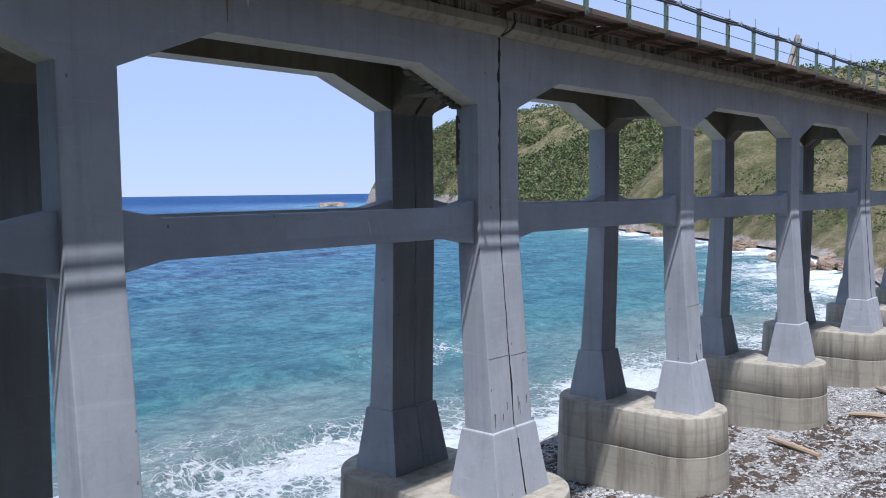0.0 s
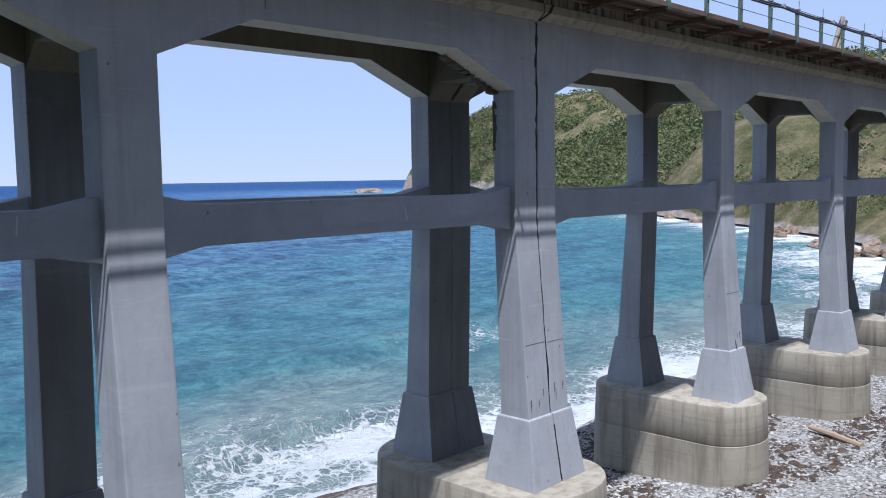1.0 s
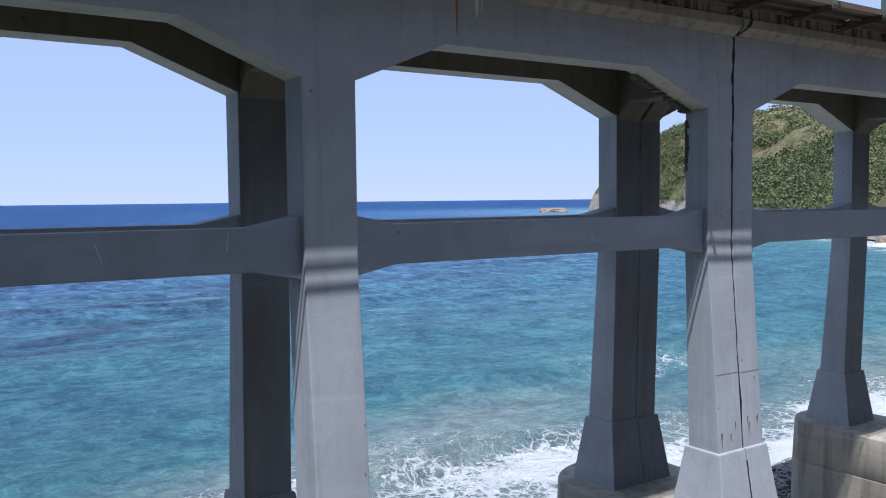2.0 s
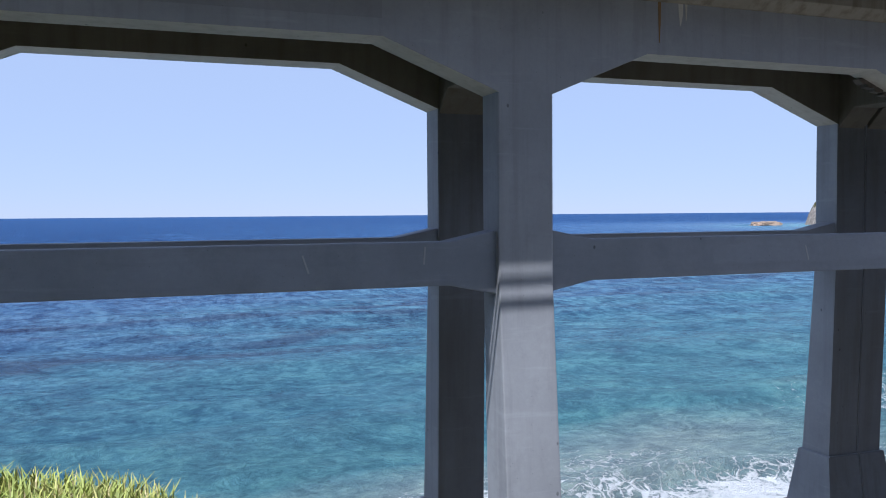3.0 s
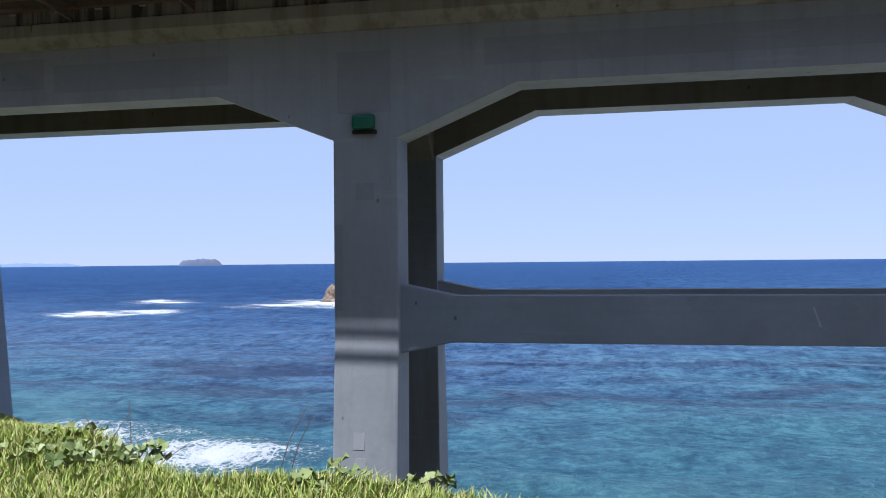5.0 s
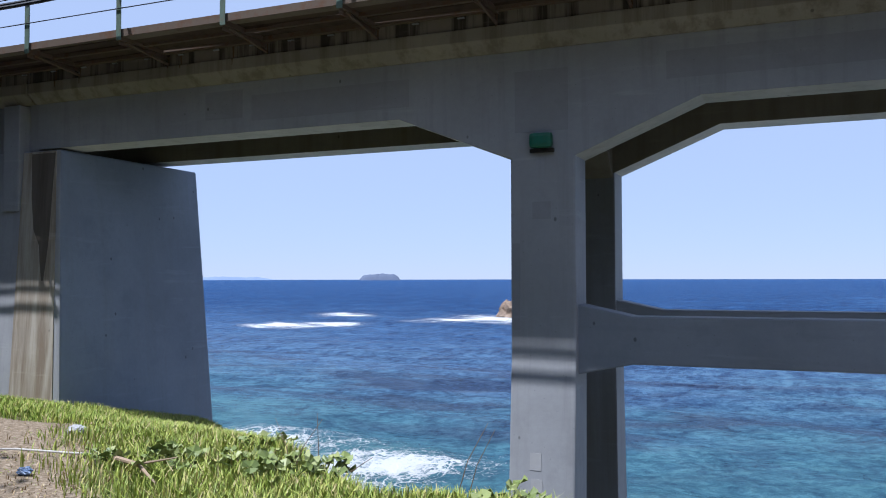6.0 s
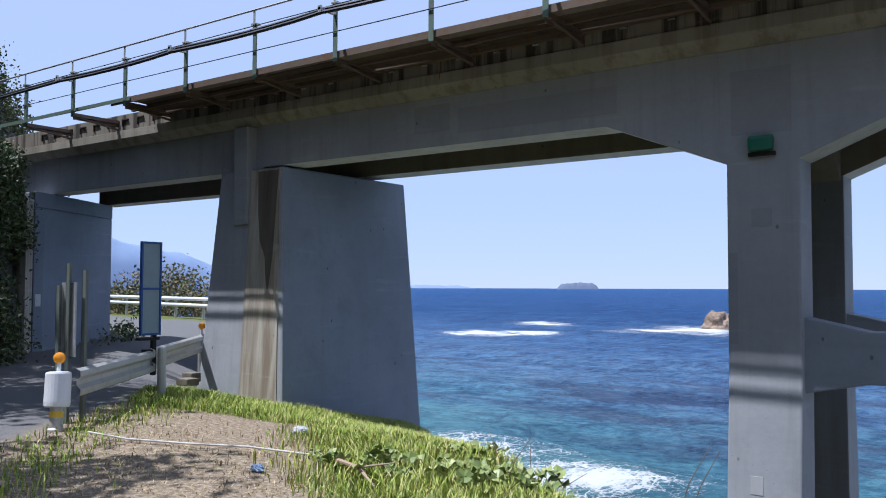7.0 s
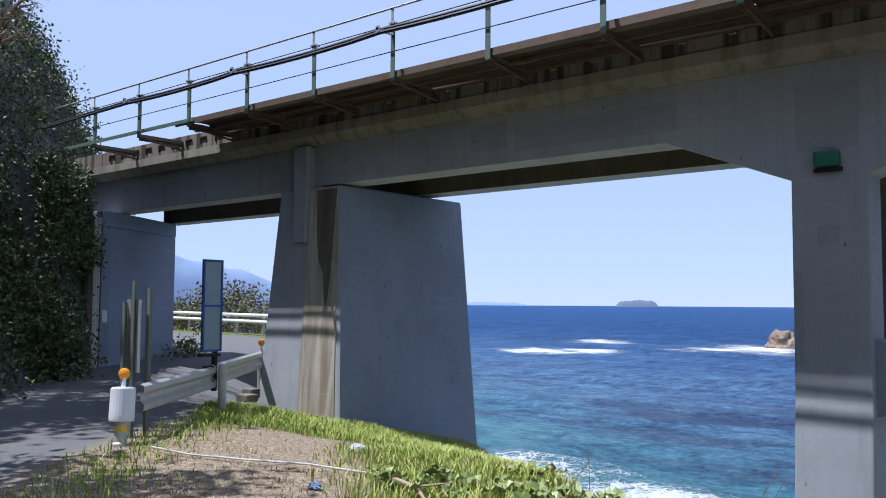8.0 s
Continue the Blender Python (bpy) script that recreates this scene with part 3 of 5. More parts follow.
part("bearing_shelf", hull([[(-23.214, -0.506, z), (-23.294, -0.244, z), (-24.944, 2.406, z), (-29, 2.406, z), (-29, -0.506, z)] for z in (3.203, 3.54)], 0.02), BLUE_SHADE_PAINT, abut)
part("wing_wall", hull([[(-23.02, -0.78, z), (-23.2, -0.535, z), (-24.2, -0.535, z), (-24.0, -0.95, z)] for z in (-0.5, 3.3)], 0.03), STAINED, abut, "brown stained end of the wing wall")

# ---- pier and girder details ----
part("pilaster", boxes((-17.27, -16.92, -0.16, 0.06, 2.6, 4.29), bevel=0.02), PAINT, pier)
slope_y = lambda z: -0.06 - 0.0592 * (3.62 - z)
part("stained_face", hull([[(-16.9, slope_y(z) - 0.012, z), (-16.22 + 0.06 * (3.6 - z), slope_y(z) - 0.012, z), (-16.22 + 0.06 * (3.6 - z), slope_y(z) + 0.1, z), (-16.9, slope_y(z) + 0.1, z)] for z in (-1.6, 3.53)]), STAINED, pier, "brown water stains down the pier face")


PALE = concrete("pale_mortar", (0.38, 0.38, 0.385), (0.28, 0.28, 0.275), (0.55, 0.8), 0.3)


def paint_patch(x0, x1, z0, z1, parent):
    part("repair_patch", boxes((x0, x1, -0.004, 0.03, z0, z1)), PATCH, parent, "darker rectangle of repair paint")


for row in ((-8.72, -8.05, 3.3, 4.05), (-12.6, -10.15, 3.74, 4.1), (-6.9, -2.3, 3.8, 4.12), (-8.5, -8.27, 2.24, 2.45), (-8.76, -8.66, 0.9, 1.95), (-13.4, -12.75, 3.8, 4.2)):
    paint_patch(*row, frame_a)
lean_y = lambda z: -0.29 * (0.55 - z) / 3.75
for x0, x1, z0, z1 in ((-8.5, -8.36, -1.35, -0.85), (-8.52, -8.38, -0.75, -0.55)):
    part("repair_patch", hull([[(x0, lean_y(z) - 0.004, z), (x1, lean_y(z) - 0.004, z), (x1, lean_y(z) + 0.03, z), (x0, lean_y(z) + 0.03, z)] for z in (z0, z1)]), PALE, frame_a, "paler dab of repair mortar")
BLACK_RUN = concrete("black_water_stain", (0.15, 0.125, 0.10), (0.05, 0.042, 0.034), (0.42, 0.65), 0.6)
DARK = plain("dark_gap", (0.02, 0.02, 0.022), 0.9)
GREEN_SIGN = plain("green_plate", (0.015, 0.14, 0.085), 0.5, amount=0.3)
plate = empty("marker_box", (-8.37, 0, 3.07), label="small faded green plastic box fixed to the concrete column", category="box")
part("cover", boxes((-0.14, 0.14, -0.13, -0.004, 0.02, 0.2), bevel=0.045), GREEN_SIGN, plate)
# Dark lip below the cover, drawn for the shadow under it.
part("base_plate", boxes((-0.15, 0.15, -0.05, -0.002, -0.03, 0.016), bevel=0.006), DARK, plate, "dark lip painted as the shadow under the cover")
LIME = concrete("lime_run", (0.62, 0.60, 0.55), (0.35, 0.28, 0.2), (0.4, 0.7), 0.7)
RUST_RUN = concrete("rust_run", (0.30, 0.19, 0.09), (0.16, 0.08, 0.04), (0.4, 0.7), 0.6)
for x0, x1, z0, z1, mt in ((1.62, 1.67, 3.75, 4.3, RUST_RUN), (1.95, 2.03, 4.0, 4.3, LIME), (2.06, 2.1, 4.08, 4.3, LIME)):
    part("mineral_run", hull([[(x0, -0.004, z1), (x1, -0.004, z1), (x1, 0.02, z1), (x0, 0.02, z1)], [(x0 + 0.01, -0.004, (z0 + z1) / 2), (x1 - 0.005, -0.004, (z0 + z1) / 2), (x1 - 0.005, 0.02, (z0 + z1) / 2), (x0 + 0.01, 0.02, (z0 + z1) / 2)], [((x0 + x1) / 2 - 0.005, -0.004, z0), ((x0 + x1) / 2 + 0.005, -0.004, z0), ((x0 + x1) / 2 + 0.005, 0.02, z0), ((x0 + x1) / 2 - 0.005, 0.02, z0)]]), mt, frame_a, "mineral stain running down")
# the open joint: a ragged black gap down the near face, slanting over the cornice
def face_y(z):
    """The near face of a column at height z."""
    if z > 0.55:
        return 0.0
    if z > FOOT_Z:
        return -0.29 * (0.55 - z) / 3.75
    return -0.34 - 0.22 * (FOOT_Z - z) / 1.3


def joint_gap(x, z0, z1, wide, seed, parent):
    g = random.Random(seed)
    rings = []
    z, drift = z0, 0.0
    while z < z1:
        k = 0.35 + 0.65 * max(0.0, min(1.0, (z - 1.0) / 2.2))
        drift = max(-0.03, min(0.03, drift + g.uniform(-0.012, 0.012)))
        w = wide * k * g.choice((0.45, 0.6, 0.8, 1.0, 1.3))
        y = face_y(z) - 0.004
        rings.append([(x + drift - w, y, z), (x + drift + w * g.uniform(0.5, 1.0), y, z), (x + drift + w * 0.8, y + 0.03, z), (x + drift - w * 0.8, y + 0.03, z)])
        z += g.uniform(0.05, 0.16)
    return part("joint_gap", hull(rings), DARK, parent, "ragged black open joint")


joint_gap(7.75, REST_Z + 0.05, FOOT_Z - 0.06, 0.035, 2, frame_a)
joint_gap(7.75, FOOT_Z + 0.05, 4.29, 0.036, 4, frame_a)
joint_gap(31.895, FOOT_Z + 0.05, 4.29, 0.03, 5, frame_b)
part("joint_gap", hull([[(7.73, -0.056, 4.30), (7.79, -0.056, 4.30), (7.79, -0.02, 4.32), (7.73, -0.02, 4.32)], [(7.86, -0.21, 4.45), (7.95, -0.21, 4.45), (7.95, -0.17, 4.47), (7.86, -0.17, 4.47)], [(7.98, -0.207, 4.60), (8.03, -0.207, 4.60), (8.03, -0.16, 4.60), (7.98, -0.16, 4.60)]]), DARK, frame_b, "ragged black open joint")
part("joint_gap", boxes((7.985, 8.02, -0.176, -0.14, 4.603, 4.915)), DARK, frame_b, "ragged black open joint")
# construction joints and weep stains low on the sunlit columns
rng = random.Random(4)
for frame_of, xs in ((frame_a, (J2[:2],)), (frame_b, (J2[2:], C(3)))):
    for a, b in xs:
        z = -1.75 + rng.uniform(-0.1, 0.1)
        part("pour_line", boxes((a + 0.03, b - 0.03, face_y(z) - 0.003, face_y(z) + 0.03, z, z + 0.009)), BLACK_RUN, frame_of)
        for k in range(4):
            x, z = rng.uniform(a + 0.06, b - 0.06), rng.uniform(-3.0, -2.6)
            hgt = rng.uniform(0.1, 0.3)
            part("weep_stain", hull([[(x - w, face_y(q) - 0.003, q), (x + w, face_y(q) - 0.003, q), (x + w, face_y(q) + 0.02, q), (x - w, face_y(q) + 0.02, q)] for q, w in ((z - hgt, 0.004), (z, 0.014))]), BLACK_RUN, frame_of)

# broken concrete along the haunch beside the joint, and pale scrapes on the tie
BROKEN = concrete("broken_concrete", (0.12, 0.105, 0.085), (0.05, 0.042, 0.035), (0.42, 0.6), 0.6, bump=0.6)
for k in range(9):
    t = k / 8
    x, z = 5.75 + 1.25 * t, SOFFIT_Z - 0.1 - (SOFFIT_Z - HAUNCH_Z) * t * 0.85
    r = rng.uniform(0.05, 0.11)
    ring = [(x + r * math.cos(q) * rng.uniform(0.7, 1.4), z + r * 0.6 * math.sin(q) * rng.uniform(0.7, 1.2)) for q in (2 * math.pi * i / 7 for i in range(7))]
    part("spall", prism(ring, 0.40, 0.535), BROKEN, frame_a, "broken edge with exposed aggregate")
for k in range(7):
    z = 2.75 - 0.13 * k
    w = rng.uniform(0.03, 0.09)
    ring = [(0.5 - w * rng.uniform(0.6, 1.2), z - 0.08), (0.53, z - 0.1), (0.53, z + 0.06), (0.5 - w * rng.uniform(0.3, 1.0), z + 0.05)]
    part("spall", prism(ring, 7.066, 7.10, axis="x"), BROKEN, frame_a, "broken edge with exposed aggregate")
for x, z, lean in ((-3.3, 0.83, 0.05), (-1.75, 0.9, -0.04), (4.3, 0.8, 0.04)):
    part("scrape", prism([(x, z + 0.12), (x + 0.02, z + 0.12), (x + 0.045 + lean, z - 0.1), (x + 0.02 + lean, z - 0.1)], 0.096, 0.12), PALE, frame_a, "pale scrape in the paint")

# rusty anchor stubs along the edge beam
STEEL = plain("rusty_steel", (0.16, 0.12, 0.09), 0.7, 0.3, (0.16, 0.06, 0.02), 0.8)
stub = boxes((-0.06, 0.06, -0.075, 0.02, -0.012, 0.012))
stub_mesh = bpy.data.meshes.new("anchor_stub")
stub.to_mesh(stub_mesh)
stub.free()
stub_mesh.materials.append(STEEL)
for k in range(78):
    x = -19.6 + k * 0.83
    if x > 45:
        break
    if x < -18.6:
        continue
    o = new("anchor_stub", stub_mesh)
    o.location = (x, -0.17, 4.78)
    o.parent = span if x < -16.73 else frame_a if x < 7.73 else frame_b if x < 31.88 else frame_c
RUN = concrete("rust_stain", (0.17, 0.11, 0.06), (0.08, 0.045, 0.03), (0.4, 0.65), 0.7)

# ---- walkway and railing ----
BOARD = plain("rotten_board", (0.085, 0.058, 0.045), 0.9, 0.0, (0.035, 0.022, 0.018), 0.9, 3.0)
EDGE_BOARD = plain("grey_board", (0.2, 0.165, 0.13), 0.9, 0.0, (0.10, 0.04, 0.022), 0.8, 3.0)
POST = plain("green_grey_paint", (0.13, 0.19, 0.15), 0.6, 0.1, (0.16, 0.09, 0.05), 0.5, 9.0)
GALV = plain("galvanised_steel", (0.55, 0.56, 0.56), 0.45, 0.6, (0.3, 0.25, 0.2), 0.3, 9.0)
WIRE = plain("black_cable", (0.025, 0.027, 0.035), 0.5)
DECK = 4.86
OUT = -1.12
posts_x = [-22.47, -20.74, -19.05, -17.33, -15.63, -13.93, -12.22, -10.52] + [-10.52 + 19.56 / 12 * k for k in range(1, 12)] + [9.04 + 1.655 * k for k in range(28)]
walkway = empty("walkway", (0, 0, 0), label="narrow maintenance walkway of rotting boards on steel brackets", category="walkway")
board_mesh = {}
rng = random.Random(8)
for a, b in zip(posts_x, posts_x[1:]):
    if a < -19.5:
        continue
    for j in range(5):
        y0 = OUT + 0.012 + j * 0.194
        w = 0.19
        t = rng.uniform(0.028, 0.045)
        bm = boxes((-(b - a) / 2 + 0.004, (b - a) / 2 - 0.004, 0, w, -t, 0))
        o = part("board", bm, EDGE_BOARD if j == 0 else BOARD, walkway)
        o.location = ((a + b) / 2, y0, DECK + rng.uniform(-0.03, 0.012))
        o.rotation_euler = (rng.uniform(-0.07, 0.07), rng.uniform(-0.012, 0.012), rng.uniform(-0.006, 0.006))
part("edge_angle", boxes((-19.5, posts_x[-1], OUT - 0.012, OUT + 0.012, DECK - 0.07, DECK + 0.03)), STEEL, walkway)
part("stringer", boxes((-19.5, posts_x[-1], -0.32, -0.24, DECK - 0.11, DECK - 0.045)), STEEL, walkway)
part("stringer", boxes((-19.5, posts_x[-1], -0.72, -0.66, DECK - 0.10, DECK - 0.05)), STEEL, walkway)
for x in posts_x:
    bm = boxes((x - 0.03, x + 0.03, OUT - 0.01, -0.16, DECK - 0.115, DECK - 0.05), (x - 0.03, x - 0.02, OUT + 0.0, -0.16, DECK - 0.17, DECK - 0.115))
    rod(bm, (x, OUT + 0.1, DECK - 0.12), (x, -0.18, DECK - 0.23), 0.022, 6)
    part("bracket", bm, STEEL, walkway)
railing = empty("railing", (0, 0, 0), label="green-grey steel railing posts with wires and cables", category="railing")
for k, x in enumerate(posts_x):
    base = DECK - 0.12
    bm = boxes((x - 0.04, x + 0.04, OUT - 0.038, OUT - 0.028, base, DECK + 0.73), (x - 0.04, x - 0.03, OUT - 0.03, OUT + 0.04, base, DECK + 0.73))
    post = part("post", bm, POST, railing)
    ext = boxes((x - 0.022, x + 0.022, OUT - 0.05, OUT - 0.04, DECK + 0.6, DECK + 0.94))
    part("extension", ext, GALV, post)
    cl = bmesh.new()
    for z in (0.64, 0.72):
        box(cl, x - 0.06, x + 0.055, OUT - 0.065, OUT + 0.045, DECK + z - 0.014, DECK + z + 0.014, 0.004)
    part("clamp", cl, GALV, post)
    if k % 2 == 1:
        arm = boxes((x - 0.025, x + 0.025, OUT - 0.36, OUT - 0.03, DECK + 0.54, DECK + 0.575))
        box(arm, x - 0.03, x + 0.03, OUT - 0.36, OUT - 0.33, DECK + 0.5, DECK + 0.6)
        part("cable_arm", arm, GALV, post)
x0, x1 = posts_x[0] - 1.7, posts_x[-1]
bm = bmesh.new()
rod(bm, (x0, OUT - 0.045, DECK + 0.94), (5.0, OUT - 0.045, DECK + 0.94), 0.017)
part("top_rail", bm, GALV, railing)
for z in (0.69, 0.30):
    bm = bmesh.new()
    rod(bm, (x0, OUT - 0.05, DECK + z), (x1, OUT - 0.05, DECK + z), 0.008, 6)
    part("wire", bm, WIRE, railing)
part("toe_rail", boxes((x0, -18.9, OUT - 0.03, OUT - 0.02, DECK - 0.04, DECK + 0.03)), POST, railing)
for y, z, r in ((OUT - 0.235, 0.575, 0.025), (OUT - 0.315, 0.5, 0.027)):
    bm = bmesh.new()
    pts = []
    for k in range(1, len(posts_x) - 2, 2):
        a, b = posts_x[k], posts_x[k + 2]
        for j in range(6):
            t = j / 6
            pts.append((a + (b - a) * t, y + 0.015 * math.sin(k), DECK + z - 0.14 * t * (1 - t) + 0.008 * math.sin(k * 3.1)))
    pts.insert(0, (x0, y, DECK + z - 0.05))
    tube(bm, pts, [r] * len(pts), 6)
    part("cable", bm, WIRE, railing, "sagging black cable", True)

mast = empty("leaning_mast", (24.3, 0.6, 4.9), label="pair of dark grey posts leaning on the deck", category="post")
for d in (0.0, 0.32):
    bm = bmesh.new()
    rod(bm, (d, 0, 0.0), (d + 1.25, 0, 1.72 - 0.3 * d), 0.07, 10)
    part("post", bm, FASCIA, mast)
rng = random.Random(31)
for x in posts_x:
    if x > 30 or x < -19:
        continue
    for dx in ([0.0] if rng.random() < 0.6 else [0.0, rng.uniform(-0.7, 0.7)]):
        w, low = rng.uniform(0.012, 0.035), rng.uniform(4.47, 4.66)
        bm = hull([[(x + dx - w, -0.173, 4.85), (x + dx + w, -0.173, 4.85), (x + dx + w, -0.15, 4.85), (x + dx - w, -0.15, 4.85)], [(x + dx - w * 0.4, -0.173, 4.604), (x + dx + w * 0.6, -0.173, 4.604), (x + dx + w * 0.6, -0.15, 4.604), (x + dx - w * 0.4, -0.15, 4.604)]])
        part("rust_run", bm, RUN, span if x < -16.73 else frame_a if x < 7.73 else frame_b)
        if low < 4.6:
            bm = hull([[(x + dx - w * 0.4, -0.203, 4.598), (x + dx + w * 0.6, -0.203, 4.598), (x + dx + w * 0.6, -0.18, 4.598), (x + dx - w * 0.4, -0.18, 4.598)], [(x + dx - 0.004, -0.203, low), (x + dx + 0.004, -0.203, low), (x + dx + 0.004, -0.18, low), (x + dx - 0.004, -0.18, low)]])
            part("rust_run", bm, RUN, span if x < -16.73 else frame_a if x < 7.73 else frame_b)

# ---- roadside things ----
WHITE = plain("white_plastic", (0.72, 0.73, 0.74), 0.4, 0, (0.35, 0.3, 0.24), 0.25, 5)
AMBER = plain("amber_reflector", (0.95, 0.36, 0.02), 0.25, 0, (0.7, 0.25, 0.02), 0.2)
YELLOW = plain("yellow_band", (0.75, 0.5, 0.04), 0.5)
BLUE = plain("blue_frame_paint", (0.03, 0.08, 0.26), 0.45)
PANEL = plain("dull_grey_panel", (0.26, 0.31, 0.34), 0.35, 0.2, (0.2, 0.24, 0.26), 0.4, 2)
RACK = plain("weathered_green_steel", (0.16, 0.185, 0.16), 0.6, 0.2, (0.10, 0.08, 0.06), 0.5, 8.0)
RAIL = plain("weathered_zinc", (0.50, 0.49, 0.46), 0.5, 0.5, (0.28, 0.22, 0.16), 0.5, 4)


def lathe(profile, n=24):
    bm = bmesh.new()
    rings = [[bm.verts.new((r * math.cos(2 * math.pi * k / n), r * math.sin(2 * math.pi * k / n), z)) for k in range(n)] for r, z in profile]
    for a, b in zip(rings, rings[1:]):
        for i in range(n):
            bm.faces.new((a[i], a[(i + 1) % n], b[(i + 1) % n], b[i]))
    bm.faces.new(rings[0][::-1])
    bm.faces.new(rings[-1])
    return bm


def shifted(bm, m):
    bmesh.ops.transform(bm, matrix=m, verts=bm.verts)
    return bm


VIEW = math.atan2(-9.78 + 4.9, -5.6 + 14.2)


def reflector(parent, place):
    bm = shifted(lathe([(0.0001, -0.02), (0.05, -0.02), (0.06, -0.012), (0.062, 0.0), (0.056, 0.014), (0.035, 0.024), (0.0001, 0.027)]), Matrix.Translation(place) @ Matrix.Rotation(VIEW, 4, "Z") @ Matrix.Rotation(math.pi / 2, 4, "Y"))
    return part("reflector", bm, AMBER, parent, "round amber reflector", True)


marker = empty("road_marker", (-14.22, -5.02, 0), label="white drum road marker with round amber reflector", category="road marker")
part("pole", lathe([(0.10, -0.1), (0.10, 0.03), (0.07, 0.05), (0.065, 0.3)]), RAIL, marker, smooth=False)
part("band", lathe([(0.069, 0.16), (0.069, 0.22)]), YELLOW, marker, "scuffed yellow band")
part("drum", lathe([(0.08, 0.265), (0.12, 0.265), (0.13, 0.28), (0.133, 0.32), (0.13, 0.61), (0.122, 0.63), (0.105, 0.635), (0.10, 0.615), (0.02, 0.61)]), WHITE, marker, smooth=False)
part("stem", lathe([(0.022, 0.61), (0.022, 0.73)]), WHITE, marker)
reflector(marker, (0, 0, 0.78))
marker.rotation_euler = (-0.09, -0.10, 0)

sign = empty("sign_board", (-15.96, -2.63, 0), label="tall narrow blue-framed board clamped to the guard rail post", category="sign")
face = Matrix.Rotation(VIEW + 0.55, 4, "Z")
hung = face @ Matrix.Translation((0, -0.1, 0))
part("post", shifted(boxes((-0.03, 0.03, -0.03, 0.03, 0.3, 1.0), bevel=0.004), face), DARK, sign)
part("frame", shifted(boxes((0.03, 0.075, -0.165, -0.14, 0.86, 2.16), (0.03, 0.075, 0.14, 0.165, 0.86, 2.16), (0.03, 0.075, -0.14, 0.14, 2.13, 2.16), (0.03, 0.075, -0.14, 0.14, 0.86, 0.89), (0.03, 0.075, -0.14, 0.14, 1.49, 1.52)), hung), BLUE, sign)
part("panel", shifted(boxes((0.04, 0.06, -0.14, 0.14, 1.52, 2.13)), hung), PANEL, sign)
part("panel", shifted(boxes((0.04, 0.06, -0.14, 0.14, 0.89, 1.49)), hung), PANEL, sign)
part("clamp", shifted(boxes((-0.05, 0.06, -0.16, 0.16, 0.79, 0.83), (-0.05, 0.05, -0.06, 0.06, 0.40, 0.46), (-0.05, 0.05, -0.06, 0.06, 0.60, 0.66), bevel=0.004), hung), DARK, sign)

rack = empty("sign_back_frame", (-14.52, -4.52, 0), label="old sign seen edge-on between green steel posts", category="sign")
for dx, dy, h in ((0.0, 0.0, 1.72), (-0.13, -0.12, 1.8), (-0.26, -0.16, 1.55)):
    part("post", boxes((dx - 0.035, dx + 0.035, dy - 0.035, dy - 0.025, -0.2, h), (dx - 0.035, dx - 0.025, dy - 0.035, dy + 0.035, -0.2, h)), RACK, rack)
part("board", boxes((-0.31, -0.02, -0.12, -0.10, 0.75, 1.58), bevel=0.004), GALV, rack, "weathered metal sign back")

guard = empty("guard_rail", (0, 0, 0), label="weathered corrugated steel guard rail beside the road", category="guard rail")
LINE = [(-14.3, -4.75), (-15.96, -2.65), (-18.25, 0.0)]


def corrugated(line, z):
    """A W-shaped beam along a broken line."""
    prof = [(0.0, 0.155), (0.045, 0.13), (0.05, 0.07), (0.008, 0.025), (0.008, -0.025), (0.05, -0.07), (0.045, -0.13), (0.0, -0.155)]
    bm = bmesh.new()
    rings = []
    for i, (x, y) in enumerate(line):
        a, b = line[max(i - 1, 0)], line[min(i + 1, len(line) - 1)]
        d = Vector((b[0] - a[0], b[1] - a[1], 0)).normalized()
        nrm = Vector((d.y, -d.x, 0))
        front = [Vector((x, y, z)) + nrm * o + Vector((0, 0, h)) for o, h in prof]
        back = [p - nrm * 0.006 for p in front][::-1]
        rings.append([bm.verts.new(p) for p in front + back])
    for a, b in zip(rings, rings[1:]):
        n = len(a)
        for i in range(n):
            bm.faces.new((a[i], a[(i + 1) % n], b[(i + 1) % n], b[i]))
    bm.faces.new(rings[0][::-1])
    bm.faces.new(rings[-1])
    bmesh.ops.recalc_face_normals(bm, faces=bm.faces)
    return bm


part("beam", corrugated(LINE[:2], 0.49), RAIL, guard)
part("beam", corrugated([(-15.9, -2.72), (-18.17, -0.08)], 0.52), RAIL, guard)
for x, y in ((-15.93, -2.6), (-18.2, -0.16)):
    p = part("post", shifted(lathe([(0.06, -0.3), (0.06, 0.66), (0.05, 0.68), (0.001, 0.685)], 16), Matrix.Translation((x + 0.06, y + 0.05, 0))), RAIL, guard, smooth=False)
bm = bmesh.new()
rod(bm, (-18.13, -0.11, 0.6), (-18.13, -0.11, 0.8), 0.02)
part("stem", bm, WHITE, guard)
reflector(guard, (-18.12, -0.12, 0.83))
far_guard = empty("pipe_guard_rail", (0, 0, 0), label="white pipe guard rail along the bend of the road", category="guard rail")
FAR_LINE = [(-22.5, 9.0), (-27, 10.6), (-34, 12.0), (-42, 13.2), (-52, 14.0), (-66, 14.6)]
for z in (0.72, 0.98):
    bm = bmesh.new()
    tube(bm, [(x, y, z + 0.03 * (-22 - x) / 10) for x, y in FAR_LINE], [0.075] * len(FAR_LINE), 10)
    part("pipe", bm, WHITE, far_guard, smooth=True)
